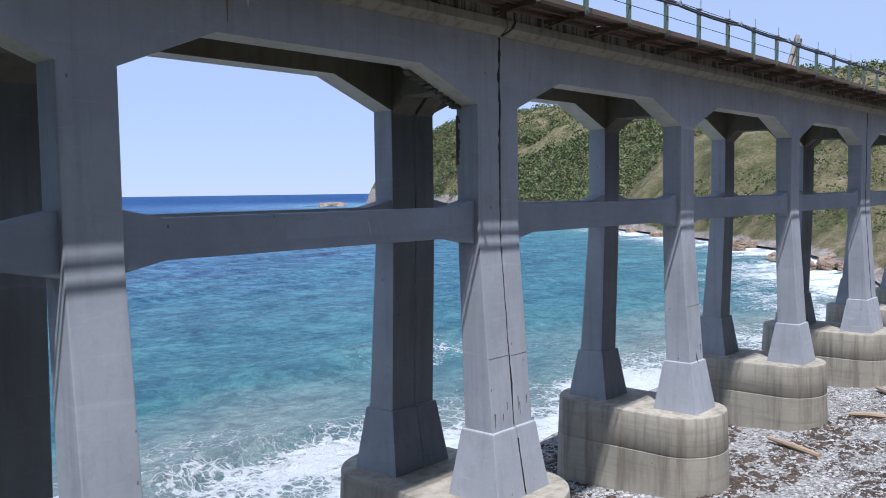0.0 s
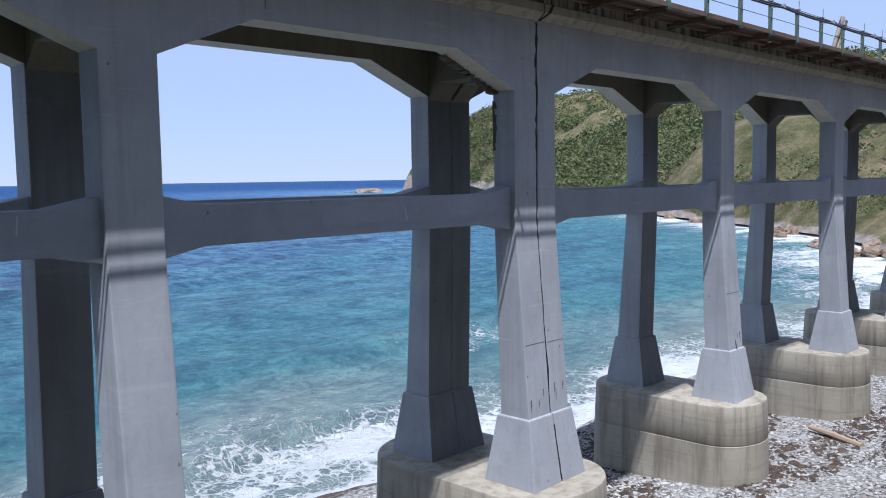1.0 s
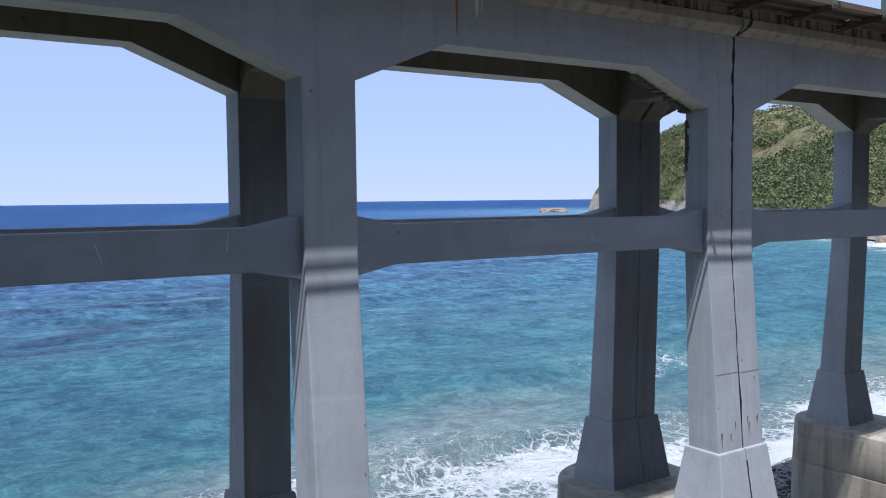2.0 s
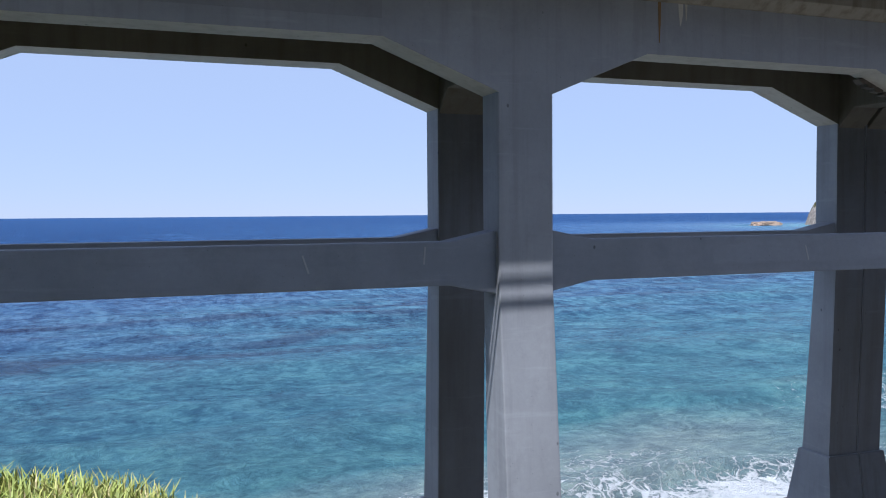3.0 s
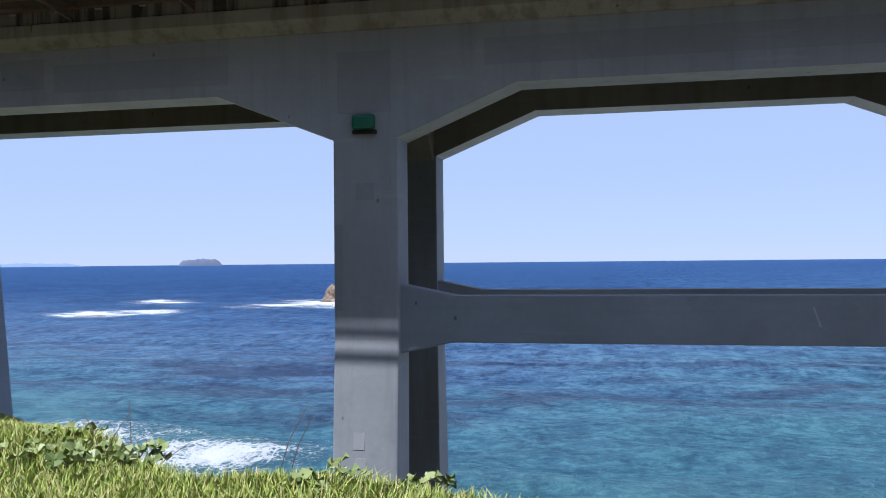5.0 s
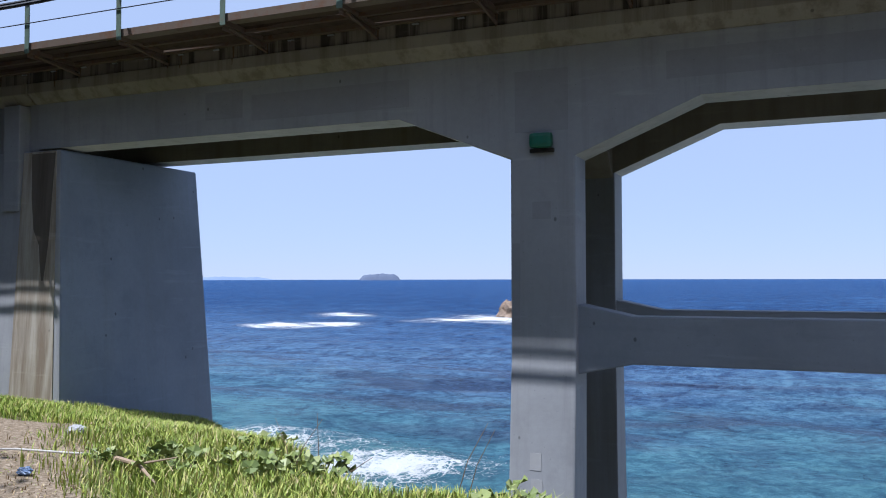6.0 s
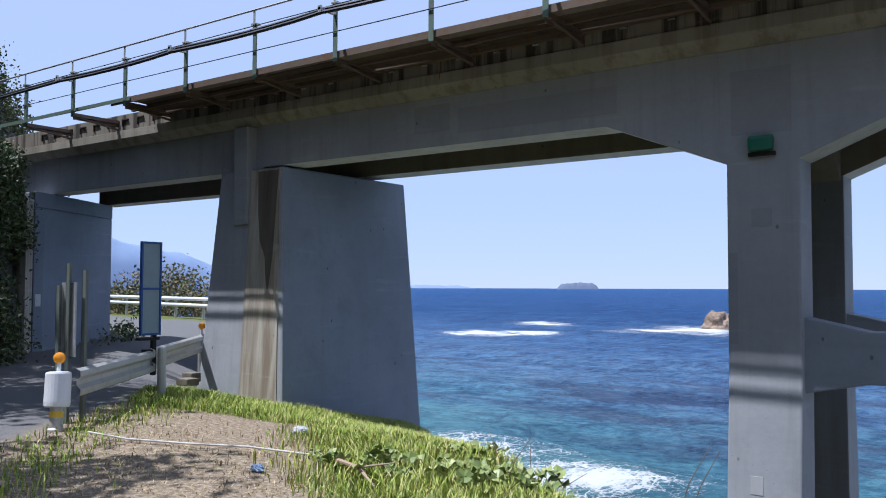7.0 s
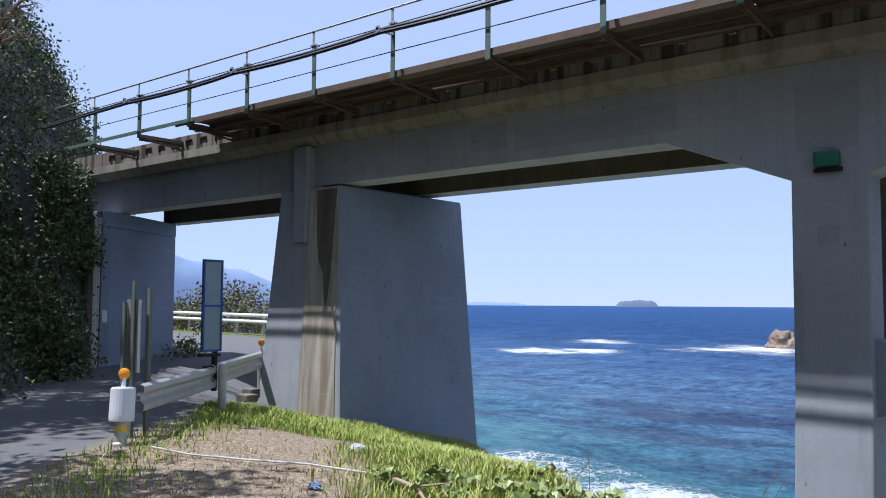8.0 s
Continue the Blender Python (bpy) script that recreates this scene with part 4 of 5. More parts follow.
for k in range(20):
    t = k * 2.3
    for (ax, ay), (bx, by) in zip(FAR_LINE, FAR_LINE[1:]):
        L = math.hypot(bx - ax, by - ay)
        if t <= L:
            x, y = ax + (bx - ax) * t / L, ay + (by - ay) * t / L
            bm = bmesh.new()
            rod(bm, (x, y + 0.08, -0.2), (x, y + 0.08, 1.1), 0.06)
            part("post", bm, RAIL, far_guard)
            break
        t -= L
notice = solid("notice", boxes((-23.24, -23.21, -0.46, -0.34, 1.1, 1.36), bevel=0.003), WHITE)
tagged(notice, "small white notice on the abutment", "notice")
HOSE = plain("dusty_hose", (0.5, 0.48, 0.44), 0.6, 0, (0.3, 0.24, 0.17), 0.6, 4)
rope = bmesh.new()
tube(rope, [(-13.67, -4.98, 0.06), (-13.06, -4.94, 0.05), (-12.4, -4.74, 0.05), (-11.79, -4.49, 0.05), (-11.05, -4.37, 0.04)], [0.010] * 5, 8)
tagged(solid("hose", rope, HOSE, smooth=True), "thin white hose lying on the gravel", "hose")
slab_bm = boxes((-17.72, -17.42, -0.95, -0.7, -0.12, 0.0), (-17.95, -17.68, -0.66, -0.46, -0.1, 0.06), bevel=0.02)
tagged(solid("stone_block", slab_bm, concrete("old_stone", (0.19, 0.165, 0.13), (0.07, 0.06, 0.045), (0.42, 0.62), 0.6)), "broken stone blocks at the foot of the pier", "stone")
levels = ((1.5, -16.36, -16.32), (1.75, -16.41, -16.29), (2.05, -16.45, -16.26), (2.3, -16.59, -16.25), (2.8, -16.67, -16.24), (3.5, -16.72, -16.22))
part("water_stain", hull([[(a, slope_y(z) - 0.016, z), (b, slope_y(z) - 0.016, z), (b, slope_y(z), z), (a, slope_y(z), z)] for z, a, b in levels]), BLACK_RUN, pier, "black water stain running down")

# old iron hooks left in the edge beam
HOOK = plain("rusty_hook", (0.05, 0.035, 0.03), 0.8, 0.3, (0.12, 0.05, 0.03), 0.5, 9.0)
for k in range(9):
    x = -23.6 + 0.5 * k
    part("hook", boxes((x, x + 0.2, -0.2, -0.172, 4.80, 4.822), (x, x + 0.022, -0.2, -0.172, 4.68, 4.80)), HOOK, span)
for k in range(16):
    x = -18.7 + 0.62 * k
    part("hook", boxes((x, x + 0.09, -0.2, -0.172, 4.74, 4.755)), GALV, span if x < -16.9 else frame_a)

# ---- far land ----
def leafy(name, stops, rough=0.7, trans=0.0):
    """Foliage: a tone for each leaf or clump."""
    m, nt, b = material(name, rough, spec=0.25)
    g = nt.nodes.new("ShaderNodeNewGeometry")
    col = ramp(nt, g.outputs["Random Per Island"], stops)
    n = noise_of(nt, 0.05, 3)
    col = mix(nt, grey(nt, n, 0.4, 0.65, 0, 0.35), col, stops[-1][1])
    nt.links.new(col, b.inputs["Base Color"])
    if trans:
        b.inputs["Transmission Weight"].default_value = 0.0
    return m


def cards(name, centres, sizes, mat, rng, aspect=0.6, up=0.5, bend=0.25):
    """Many small folded leaves in one mesh."""
    n = len(centres)
    d = rng.normal(size=(n, 3))
    d[:, 2] = np.abs(d[:, 2]) * up
    d /= np.linalg.norm(d, axis=1)[:, None]
    r = rng.normal(size=(n, 3))
    s = np.cross(d, r)
    s /= np.linalg.norm(s, axis=1)[:, None]
    nrm = np.cross(d, s)
    L, Wd = sizes[:, None], sizes[:, None] * aspect
    base = centres - d * L * 0.5
    tip = centres + d * L * 0.5
    le = centres + s * Wd * 0.5 + nrm * Wd * bend
    ri = centres - s * Wd * 0.5 + nrm * Wd * bend
    verts = np.stack([base, le, tip, ri], 1).reshape(-1, 3)
    k = np.arange(n)[:, None] * 4
    faces = np.concatenate([k + np.array([0, 1, 2]), k + np.array([0, 2, 3])], 0)
    me = bpy.data.meshes.new(name)
    me.from_pydata(verts.tolist(), [], faces.tolist())
    me.materials.append(mat)
    return new(name, me)


COAST = [(58, 4), (85, 15), (104, 27), (122, 45), (152, 82), (215, 128), (300, 222), (345, 300), (362, 352), (371, 388)]
seg = [0.0]
for (ax, ay), (bx, by) in zip(COAST, COAST[1:]):
    seg.append(seg[-1] + math.hypot(bx - ax, by - ay))
U = np.linspace(0, seg[-1], 190)
V = np.concatenate([np.linspace(0, 40, 22), np.linspace(44, 150, 18)])
bx_, by_ = np.interp(U, seg, [p[0] for p in COAST]), np.interp(U, seg, [p[1] for p in COAST])
tx, ty = np.gradient(bx_), np.gradient(by_)
ker = np.ones(15) / 15
tx, ty = np.convolve(np.pad(tx, 7, "edge"), ker, "valid"), np.convolve(np.pad(ty, 7, "edge"), ker, "valid")
tn = np.hypot(tx, ty)
nx, ny = ty / tn, -tx / tn
HU = np.interp(U, [0, 25, 70, 150, 280, 380, 430, 470, seg[-1]], [6, 16, 25, 38, 55, 57, 64, 60, 20])
uu, vv = np.meshgrid(U, V)
HX, HY = bx_[None, :] + nx[None, :] * vv, by_[None, :] + ny[None, :] * vv
rise = 1 - np.exp(-vv / np.interp(uu, [0, 300, 430, seg[-1]], [22, 40, 36, 7]))
HZ = SEA + 0.3 + HU[None, :] * rise * (0.78 + 0.44 * fractal(46, HX, HY, 61)) + np.clip(vv / 12, 0, 1) * 7.0 * (fractal(15, HX, HY, 66) - 0.45) + np.clip(vv / 4, 0, 1) * 3.0 * (fractal(5, HX, HY, 69) - 0.5)


def hill_material():
    m, nt, b = material("wooded_hill", 0.9, spec=0.15)
    col = ramp(nt, noise_of(nt, 0.16, 6, rough=0.7), ((0.3, (0.05, 0.06, 0.022)), (0.46, (0.11, 0.105, 0.045)), (0.6, (0.20, 0.165, 0.095)), (0.75, (0.29, 0.24, 0.155))))
    rock = ramp(nt, noise_of(nt, 0.5, 6, rough=0.7), ((0.3, (0.15, 0.13, 0.11)), (0.55, (0.34, 0.29, 0.24)), (0.75, (0.48, 0.44, 0.38))))
    bare = maths(nt, "ADD", node_attr(nt, "bare"), maths(nt, "MULTIPLY", maths(nt, "SUBTRACT", noise_of(nt, 0.12, 4), 0.5), 1.2))
    col = mix(nt, grey(nt, bare, 0.45, 0.6), col, rock)
    nt.links.new(col, b.inputs["Base Color"])
    relief(nt, b, noise_of(nt, 0.7, 6, rough=0.7), 1.0, 1.2)
    return m


def hill_mesh():
    k, n = HX.shape
    me = bpy.data.meshes.new("wooded_headland")
    idx = np.arange(n * k).reshape(k, n)
    q = np.stack([idx[:-1, :-1].ravel(), idx[1:, :-1].ravel(), idx[1:, 1:].ravel(), idx[:-1, 1:].ravel()], 1)
    me.from_pydata(np.stack([HX.ravel(), HY.ravel(), HZ.ravel()], 1).tolist(), [], q.tolist())
    bare = np.clip(1.15 - (HZ - SEA) / np.interp(uu, [0, 120, 300, 430, seg[-1]], [1.4, 2.0, 7, 12, 16]), 0, 1)
    me.attributes.new("bare", "FLOAT", "POINT").data.foreach_set("value", bare.ravel().astype(np.float32))
    me.materials.append(hill_material())
    for p in me.polygons:
        p.use_smooth = True
    return new("wooded_headland", me)


tagged(hill_mesh(), "steep wooded headland with reddish rock at the water", "hill", kind="structure")
rs = np.random.RandomState(5)
N = 24000
iu = rs.randint(0, HX.shape[1], N)
iv = np.clip((rs.rand(N) ** 1.3 * 36).astype(int) + 2, 0, HX.shape[0] - 1)
cen = np.stack([HX[iv, iu], HY[iv, iu], HZ[iv, iu]], 1) + rs.normal(size=(N, 3)) * np.array([1.6, 1.6, 0.3])
far_k = np.clip(np.hypot(cen[:, 0], cen[:, 1]) / 160, 0.65, 2.2)
keep = (iu < 180) & (cen[:, 2] > SEA + 3.5) & (fractal(38, cen[:, 0], cen[:, 1], 90) + 0.5 * fractal(9, cen[:, 0], cen[:, 1], 92) > 0.66)
cen, far_k = cen[keep], far_k[keep]
per = 12
off = rs.normal(size=(len(cen), per, 3))
off /= np.linalg.norm(off, axis=2)[:, :, None]
off[:, :, 2] = np.abs(off[:, :, 2]) * 0.8
clumpR = (1.25 * far_k * (0.5 + rs.rand(len(cen))))[:, None, None]
pts = (cen[:, None, :] + off * clumpR * np.array([1, 1, 0.8])).reshape(-1, 3)
size = np.repeat(0.42 * far_k * (0.6 + 0.8 * rs.rand(len(cen))), per) * (0.6 + 0.8 * rs.rand(len(pts)))


def hill_leaf():
    """Scrub whose tone goes bush by bush, with a little change from leaf to leaf."""
    m, nt, b = material("hill_foliage", 0.7, spec=0.2)
    bush = noise_of(nt, 0.13, 4, rough=0.75)
    col = ramp(nt, bush, ((0.3, (0.05, 0.075, 0.03)), (0.46, (0.092, 0.118, 0.045)), (0.58, (0.15, 0.155, 0.07)), (0.72, (0.25, 0.21, 0.13))))
    g = nt.nodes.new("ShaderNodeNewGeometry")
    col = mix(nt, grey(nt, g.outputs["Random Per Island"], 0.0, 1.0, 0.0, 0.45), col, (0.13, 0.145, 0.06))
    nt.links.new(col, b.inputs["Base Color"])
    return m


HILL_LEAF = hill_leaf()
tagged(cards("hill_woods", pts, size, HILL_LEAF, rs, 0.8, 0.8), "dense mixed green and dry brown scrub", "woods", kind="stuff")

# Far land: the haze of distance is mixed into these blue colours.
ISLAND = plain("hazed_rock", (0.10, 0.125, 0.185), 0.9, 0, (0.075, 0.095, 0.145), 0.5, 0.02)
HAZE = plain("hazed_ridge", (0.18, 0.24, 0.36), 0.95, 0, (0.15, 0.205, 0.32), 0.6, 0.004)


def ridge(name, cx, cy, length, height, depth, yaw, mat, seed, label, flat=0.35):
    """A far island or ridge as a lumpy mound."""
    bm = bmesh.new()
    n, k = 48, 10
    rows = []
    for j in range(k + 1):
        v = j / k
        row = []
        for i in range(n + 1):
            u = i / n * 2 - 1
            prof = max(0.0, 1 - abs(u) ** (2 / flat)) ** 0.8
            prof *= 0.9 + 0.16 * noise.fractal(Vector((u * 2.2 + seed, seed, 0)), 0.7, 2.0, 4)
            z = height * prof * math.sin(math.pi * v) ** 0.7 * (1 + 0.1 * noise.noise(Vector((u * 9, v * 5, seed))))
            row.append(bm.verts.new((u * length / 2, (v - 0.5) * depth, z)))
        rows.append(row)
    for a, b in zip(rows, rows[1:]):
        for i in range(n):
            bm.faces.new((a[i], a[i + 1], b[i + 1], b[i]))
    o = solid(name, bm, mat, smooth=True)
    o.matrix_basis = pose(cx, cy, SEA - 1.5, 0, 0, yaw)
    return tagged(o, label, "island" if "island" in name else "mountain", kind="structure")


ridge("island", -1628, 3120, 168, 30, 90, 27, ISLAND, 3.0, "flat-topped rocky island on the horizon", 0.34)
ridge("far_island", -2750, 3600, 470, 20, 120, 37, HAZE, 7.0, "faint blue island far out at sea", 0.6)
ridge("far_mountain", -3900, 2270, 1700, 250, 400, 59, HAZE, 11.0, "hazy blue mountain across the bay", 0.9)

# sea rock
def boulder(name, place, r, seed, mat, squash=(1, 1, 1)):
    bm = bmesh.new()
    bmesh.ops.create_icosphere(bm, subdivisions=4, radius=1)
    for v in bm.verts:
        p = v.co.copy()
        d = 1 + 0.35 * noise.fractal(p * 1.3 + Vector((seed, 0, 0)), 0.8, 2.0, 5)
        d += 0.12 * (math.floor(noise.noise(p * 3 + Vector((0, seed, 0))) * 4) / 4)
        v.co = Vector((p.x * squash[0], p.y * squash[1], p.z * squash[2])) * d * r
    o = solid(name, bm, mat)
    o.location = place
    return o


def rock_mat():
    m, nt, b = material("sea_rock", 0.9, spec=0.2)
    c = ramp(nt, noise_of(nt, 0.7, 6, rough=0.7), ((0.3, (0.10, 0.075, 0.055)), (0.5, (0.30, 0.22, 0.16)), (0.72, (0.48, 0.38, 0.29))))
    nt.links.new(c, b.inputs["Base Color"])
    relief(nt, b, noise_of(nt, 1.8, 6, rough=0.75), 1.0, 0.5)
    return m


ROCK = rock_mat()
tagged(boulder("sea_rock", (-66.3, 170, SEA + 0.3), 3.2, 2.0, ROCK, (1.0, 0.9, 1.15)), "craggy brown rock standing in white surf", "rock")
tagged(boulder("cliff_rock", (354, 402, SEA - 1), 6.5, 5.0, ROCK, (1.9, 1.0, 0.5)), "low brown rocks off the headland", "rock")
rng = random.Random(11)
for k in range(26):
    t = rng.random()
    x, y = 78 + 70 * t + rng.uniform(-3, 6), 13 + 62 * t ** 1.2 + rng.uniform(-2, 4)
    tagged(boulder("shore_rock", (x, y, SEA + 0.1), rng.uniform(0.5, 1.7), k * 1.7, ROCK, (1.2, 1, 0.7)), "dark wet boulder at the water's edge", "rock", group="shore rocks")

# ---- pebbles on the beach ----
PEB = leafy("beach_pebbles", ((0.0, (0.12, 0.12, 0.115)), (0.3, (0.24, 0.235, 0.225)), (0.6, (0.36, 0.35, 0.33)), (0.85, (0.5, 0.49, 0.46)), (1.0, (0.16, 0.13, 0.11))), 0.85)


def pebbles(n, xr, yr, lo, hi, seed, mat, name, label, want=None):
    r = np.random.RandomState(seed)
    x, y = r.uniform(*xr, n), r.uniform(*yr, n)
    s = r.uniform(lo, hi, n) * (0.5 + r.rand(n) ** 3 * 1.6)
    ok = (shore_gap(x, y) < 0.5) & (-side_of(x, y, EDGE) > 4.5)
    if want is not None:
        ok &= want(x, y)
    x, y, s = x[ok], y[ok], s[ok]
    z = ground_height(x, y)
    octa = np.array([(1, 0, 0), (0.3, 0.9, 0.1), (-0.8, 0.6, 0), (-0.8, -0.6, 0.1), (0.4, -0.9, 0), (0.1, 0.1, 0.55)])
    ang = r.uniform(0, 6.28, len(x))
    ca, sa = np.cos(ang), np.sin(ang)
    jit = 1 + 0.25 * r.normal(size=(len(x), 6, 1))
    P = octa[None] * jit
    px = P[:, :, 0] * ca[:, None] - P[:, :, 1] * sa[:, None] * 0.75
    py = P[:, :, 0] * sa[:, None] + P[:, :, 1] * ca[:, None] * 0.75
    V_ = np.stack([x[:, None] + px * s[:, None], y[:, None] + py * s[:, None], z[:, None] + P[:, :, 2] * s[:, None] * 0.9], 2).reshape(-1, 3)
    k = np.arange(len(x))[:, None] * 6
    F = np.concatenate([k + np.array(f) for f in ((0, 1, 5), (1, 2, 5), (2, 3, 5), (3, 4, 5), (4, 0, 5))], 0)
    me = bpy.data.meshes.new(name)
    me.from_pydata(V_.tolist(), [], F.tolist())
    me.materials.append(mat)
    tagged(new(name, me), label, "stones", kind="stuff")


pebbles(105000, (9, 46), (-6, 7), 0.022, 0.055, 1, PEB, "pebbles", "loose grey beach pebbles")
WEED = leafy("wrack", ((0.0, (0.026, 0.019, 0.014)), (0.6, (0.05, 0.036, 0.027)), (1.0, (0.09, 0.062, 0.045))))
pebbles(36000, (9, 46), (-6, 6), 0.04, 0.10, 2, WEED, "wrack_heaps", "dark brown dried seaweed strewn on the pebbles", lambda x, y: fractal(2.4, x, y * 1.6, 95) > 0.56)
LOG = plain("driftwood", (0.34, 0.25, 0.17), 0.85)
rng = random.Random(3)
for x, y in ((29.2, -1.7), (20.5, -1.2), (25.5, -2.0), (33, 0.5)):
    a = rng.uniform(0, 3)
    L = rng.uniform(0.6, 1.3)
    z = float(ground_height(np.array([x]), np.array([y]))[0]) + 0.08
    bm = bmesh.new()
    tube(bm, [(x - L * math.cos(a), y - L * math.sin(a), z), (x, y + 0.05, z + 0.03), (x + L * math.cos(a), y + L * math.sin(a), z)], [0.09, 0.1, 0.06], 8)
    tagged(solid("driftwood", bm, LOG, smooth=True), "bleached driftwood log on the pebble beach", "driftwood", group="driftwood")

# ---- grass and weeds on the brink ----
GRASS = leafy("grass_blades", ((0.0, (0.12, 0.19, 0.02)), (0.4, (0.25, 0.345, 0.04)), (0.72, (0.39, 0.45, 0.07)), (0.88, (0.44, 0.39, 0.13)), (1.0, (0.52, 0.42, 0.23))), 0.55)
STRAW = leafy("dry_grass", ((0.0, (0.22, 0.15, 0.08)), (0.5, (0.36, 0.26, 0.14)), (1.0, (0.5, 0.4, 0.24))))


def blades(name, n, xr, yr, want, lo, hi, mat, seed, label, lean=0.35, width=0.0048):
    r = np.random.RandomState(seed)
    x, y = r.uniform(*xr, n), r.uniform(*yr, n)
    ok = want(x, y, r)
    x, y = x[ok], y[ok]
    k = len(x)
    z = ground_height(x, y) - 0.02
    L = r.uniform(lo, hi, k) * (0.55 + 0.9 * fractal(0.8, x, y, 17))
    a = r.uniform(0, 6.28, k)
    ln = np.abs(r.normal(0, lean, k)) + 0.08
    wx, wy = np.cos(a + 1.57) * width, np.sin(a + 1.57) * width
    dx, dy = np.cos(a) * L * ln, np.sin(a) * L * ln
    V_ = np.stack([np.stack([x - wx, y - wy, z], 1), np.stack([x + wx, y + wy, z], 1), np.stack([x + wx * 0.8 + dx * 0.35, y + wy * 0.8 + dy * 0.35, z + L * 0.6], 1), np.stack([x - wx * 0.8 + dx * 0.35, y - wy * 0.8 + dy * 0.35, z + L * 0.6], 1), np.stack([x + dx, y + dy, z + L * 0.95], 1)], 1).reshape(-1, 3)
    q = np.arange(k)[:, None] * 5
    F = np.concatenate([q + np.array([0, 1, 2]), q + np.array([0, 2, 3]), q + np.array([3, 2, 4])], 0)
    me = bpy.data.meshes.new(name)
    me.from_pydata(V_.tolist(), [], F.tolist())
    me.materials.append(mat)
    tagged(new(name, me), label, "grass", kind="stuff")


def lush(x, y, r):
    e = side_of(x, y, EDGE)
    return (e > -0.5) & (road_at(x, y) < 0.1) & (r.rand(len(x)) < np.clip(1.12 * turf_at(x, y) - 0.12, 0, 1) ** 1.8 * (0.35 + 0.9 * fractal(1.1, x, y, 8)))


def sparse(x, y, r):
    e = side_of(x, y, EDGE)
    return (e > 0) & (road_at(x, y) < 0.3) & (r.rand(len(x)) < 0.3 * (fractal(0.9, x, y, 12) > 0.5) + 0.1)


blades("brink_grass", 420000, (-17.6, -4.2), (-7.5, 3.2), lush, 0.06, 0.15, GRASS, 1, "bright yellow-green grass along the brink", 0.45, 0.006)
blades("near_grass", 40000, (-7.5, -3.5), (-12.5, -7.5), lush, 0.10, 0.25, GRASS, 4, "bright grass along the brink by the road")
blades("thin_grass", 45000, (-17, -5), (-8, 0), sparse, 0.012, 0.035, GRASS, 2, "short sparse grass on the gravel", 0.8, 0.008)
blades("straw", 90000, (-15.5, -4), (-7.5, 2), lambda x, y, r: sparse(x, y, r) | (lush(x, y, r) & (r.rand(len(x)) < 0.25)), 0.02, 0.07, STRAW, 3, "dry straw among the grass", 1.0, 0.005)


WEED_LEAF = leafy("broad_leaf", ((0.0, (0.09, 0.13, 0.03)), (0.5, (0.17, 0.22, 0.06)), (1.0, (0.33, 0.36, 0.15))), 0.45)
STALK = plain("dry_stalk_skin", (0.20, 0.14, 0.09), 0.9)


def weed_plant(x, y, r, n, seed):
    """A low plant with round, dished leaves on stems."""
    g = random.Random(seed)
    z = float(ground_height(np.array([x]), np.array([y]))[0])
    e = empty("weed_plant", (x, y, z), label="low plant with broad round green leaves on the brink", category="plant", group="broad-leaved weeds")
    stems = bmesh.new()
    leaves = bmesh.new()
    for k in range(n):
        a, d, h = g.uniform(0, 6.28), r * math.sqrt(g.random()), g.uniform(0.05, 0.15)
        tip = Vector((d * math.cos(a), d * math.sin(a), h))
        rod(stems, (tip.x * 0.2, tip.y * 0.2, -0.02), tip, 0.006, 5)
        R = g.uniform(0.04, 0.075)
        tilt = Matrix.Translation(tip) @ Euler((g.uniform(-0.6, 0.6), g.uniform(-0.6, 0.6), g.uniform(0, 6.28))).to_matrix().to_4x4()
        c = leaves.verts.new(tilt @ Vector((0, 0, -0.015)))
        ring = [leaves.verts.new(tilt @ Vector((R * (1 + 0.12 * math.sin(3 * q)) * math.cos(q), R * math.sin(q), 0.018 * math.sin(4 * q)))) for q in (2 * math.pi * i / 12 for i in range(1, 12))]
        for p, q in zip(ring, ring[1:]):
            leaves.faces.new((c, p, q))
    part("stem", stems, WEED_LEAF, e)
    part("foliage", leaves, WEED_LEAF, e)


for k, (x, y, r, n) in enumerate(((-10.6, -4.4, 0.4, 26), (-10.1, -4.5, 0.3, 18), (-9.6, -4.1, 0.4, 22), (-9.1, -4.4, 0.3, 14), (-8.95, -4.15, 0.3, 20), (-7.3, -4.55, 0.3, 16), (-6.7, -4.5, 0.25, 12), (-9.9, -3.5, 0.25, 10))):
    weed_plant(x, y, r, n, k + 1)
g = random.Random(21)
stalks = bmesh.new()
for k in range(26):
    x = g.uniform(-9.2, -7.4) if k < 20 else g.uniform(-4.9, -4.4)
    y = (-4.15 + g.uniform(-0.15, 0.3)) if k < 20 else (-5.5 + g.uniform(-0.1, 0.2))
    z = float(ground_height(np.array([x]), np.array([y]))[0]) - 0.05
    h = g.uniform(0.25, 0.62)
    dx, dy = g.uniform(-0.25, 0.3), g.uniform(-0.1, 0.1)
    tube(stalks, [(x, y, z), (x + dx * 0.4, y + dy * 0.4, z + h * 0.55), (x + dx, y + dy, z + h)], [0.004, 0.0035, 0.002], 5)
tagged(solid("dry_stalks", stalks, STALK), "thin dead stalks standing above the grass", "stalks", kind="stuff")

# ---- cliff, ivy, masonry and shrubs ----
IVY = leafy("cliff_foliage", ((0.0, (0.03, 0.05, 0.018)), (0.4, (0.06, 0.092, 0.03)), (0.8, (0.105, 0.135, 0.045)), (1.0, (0.19, 0.175, 0.10))), 0.5)


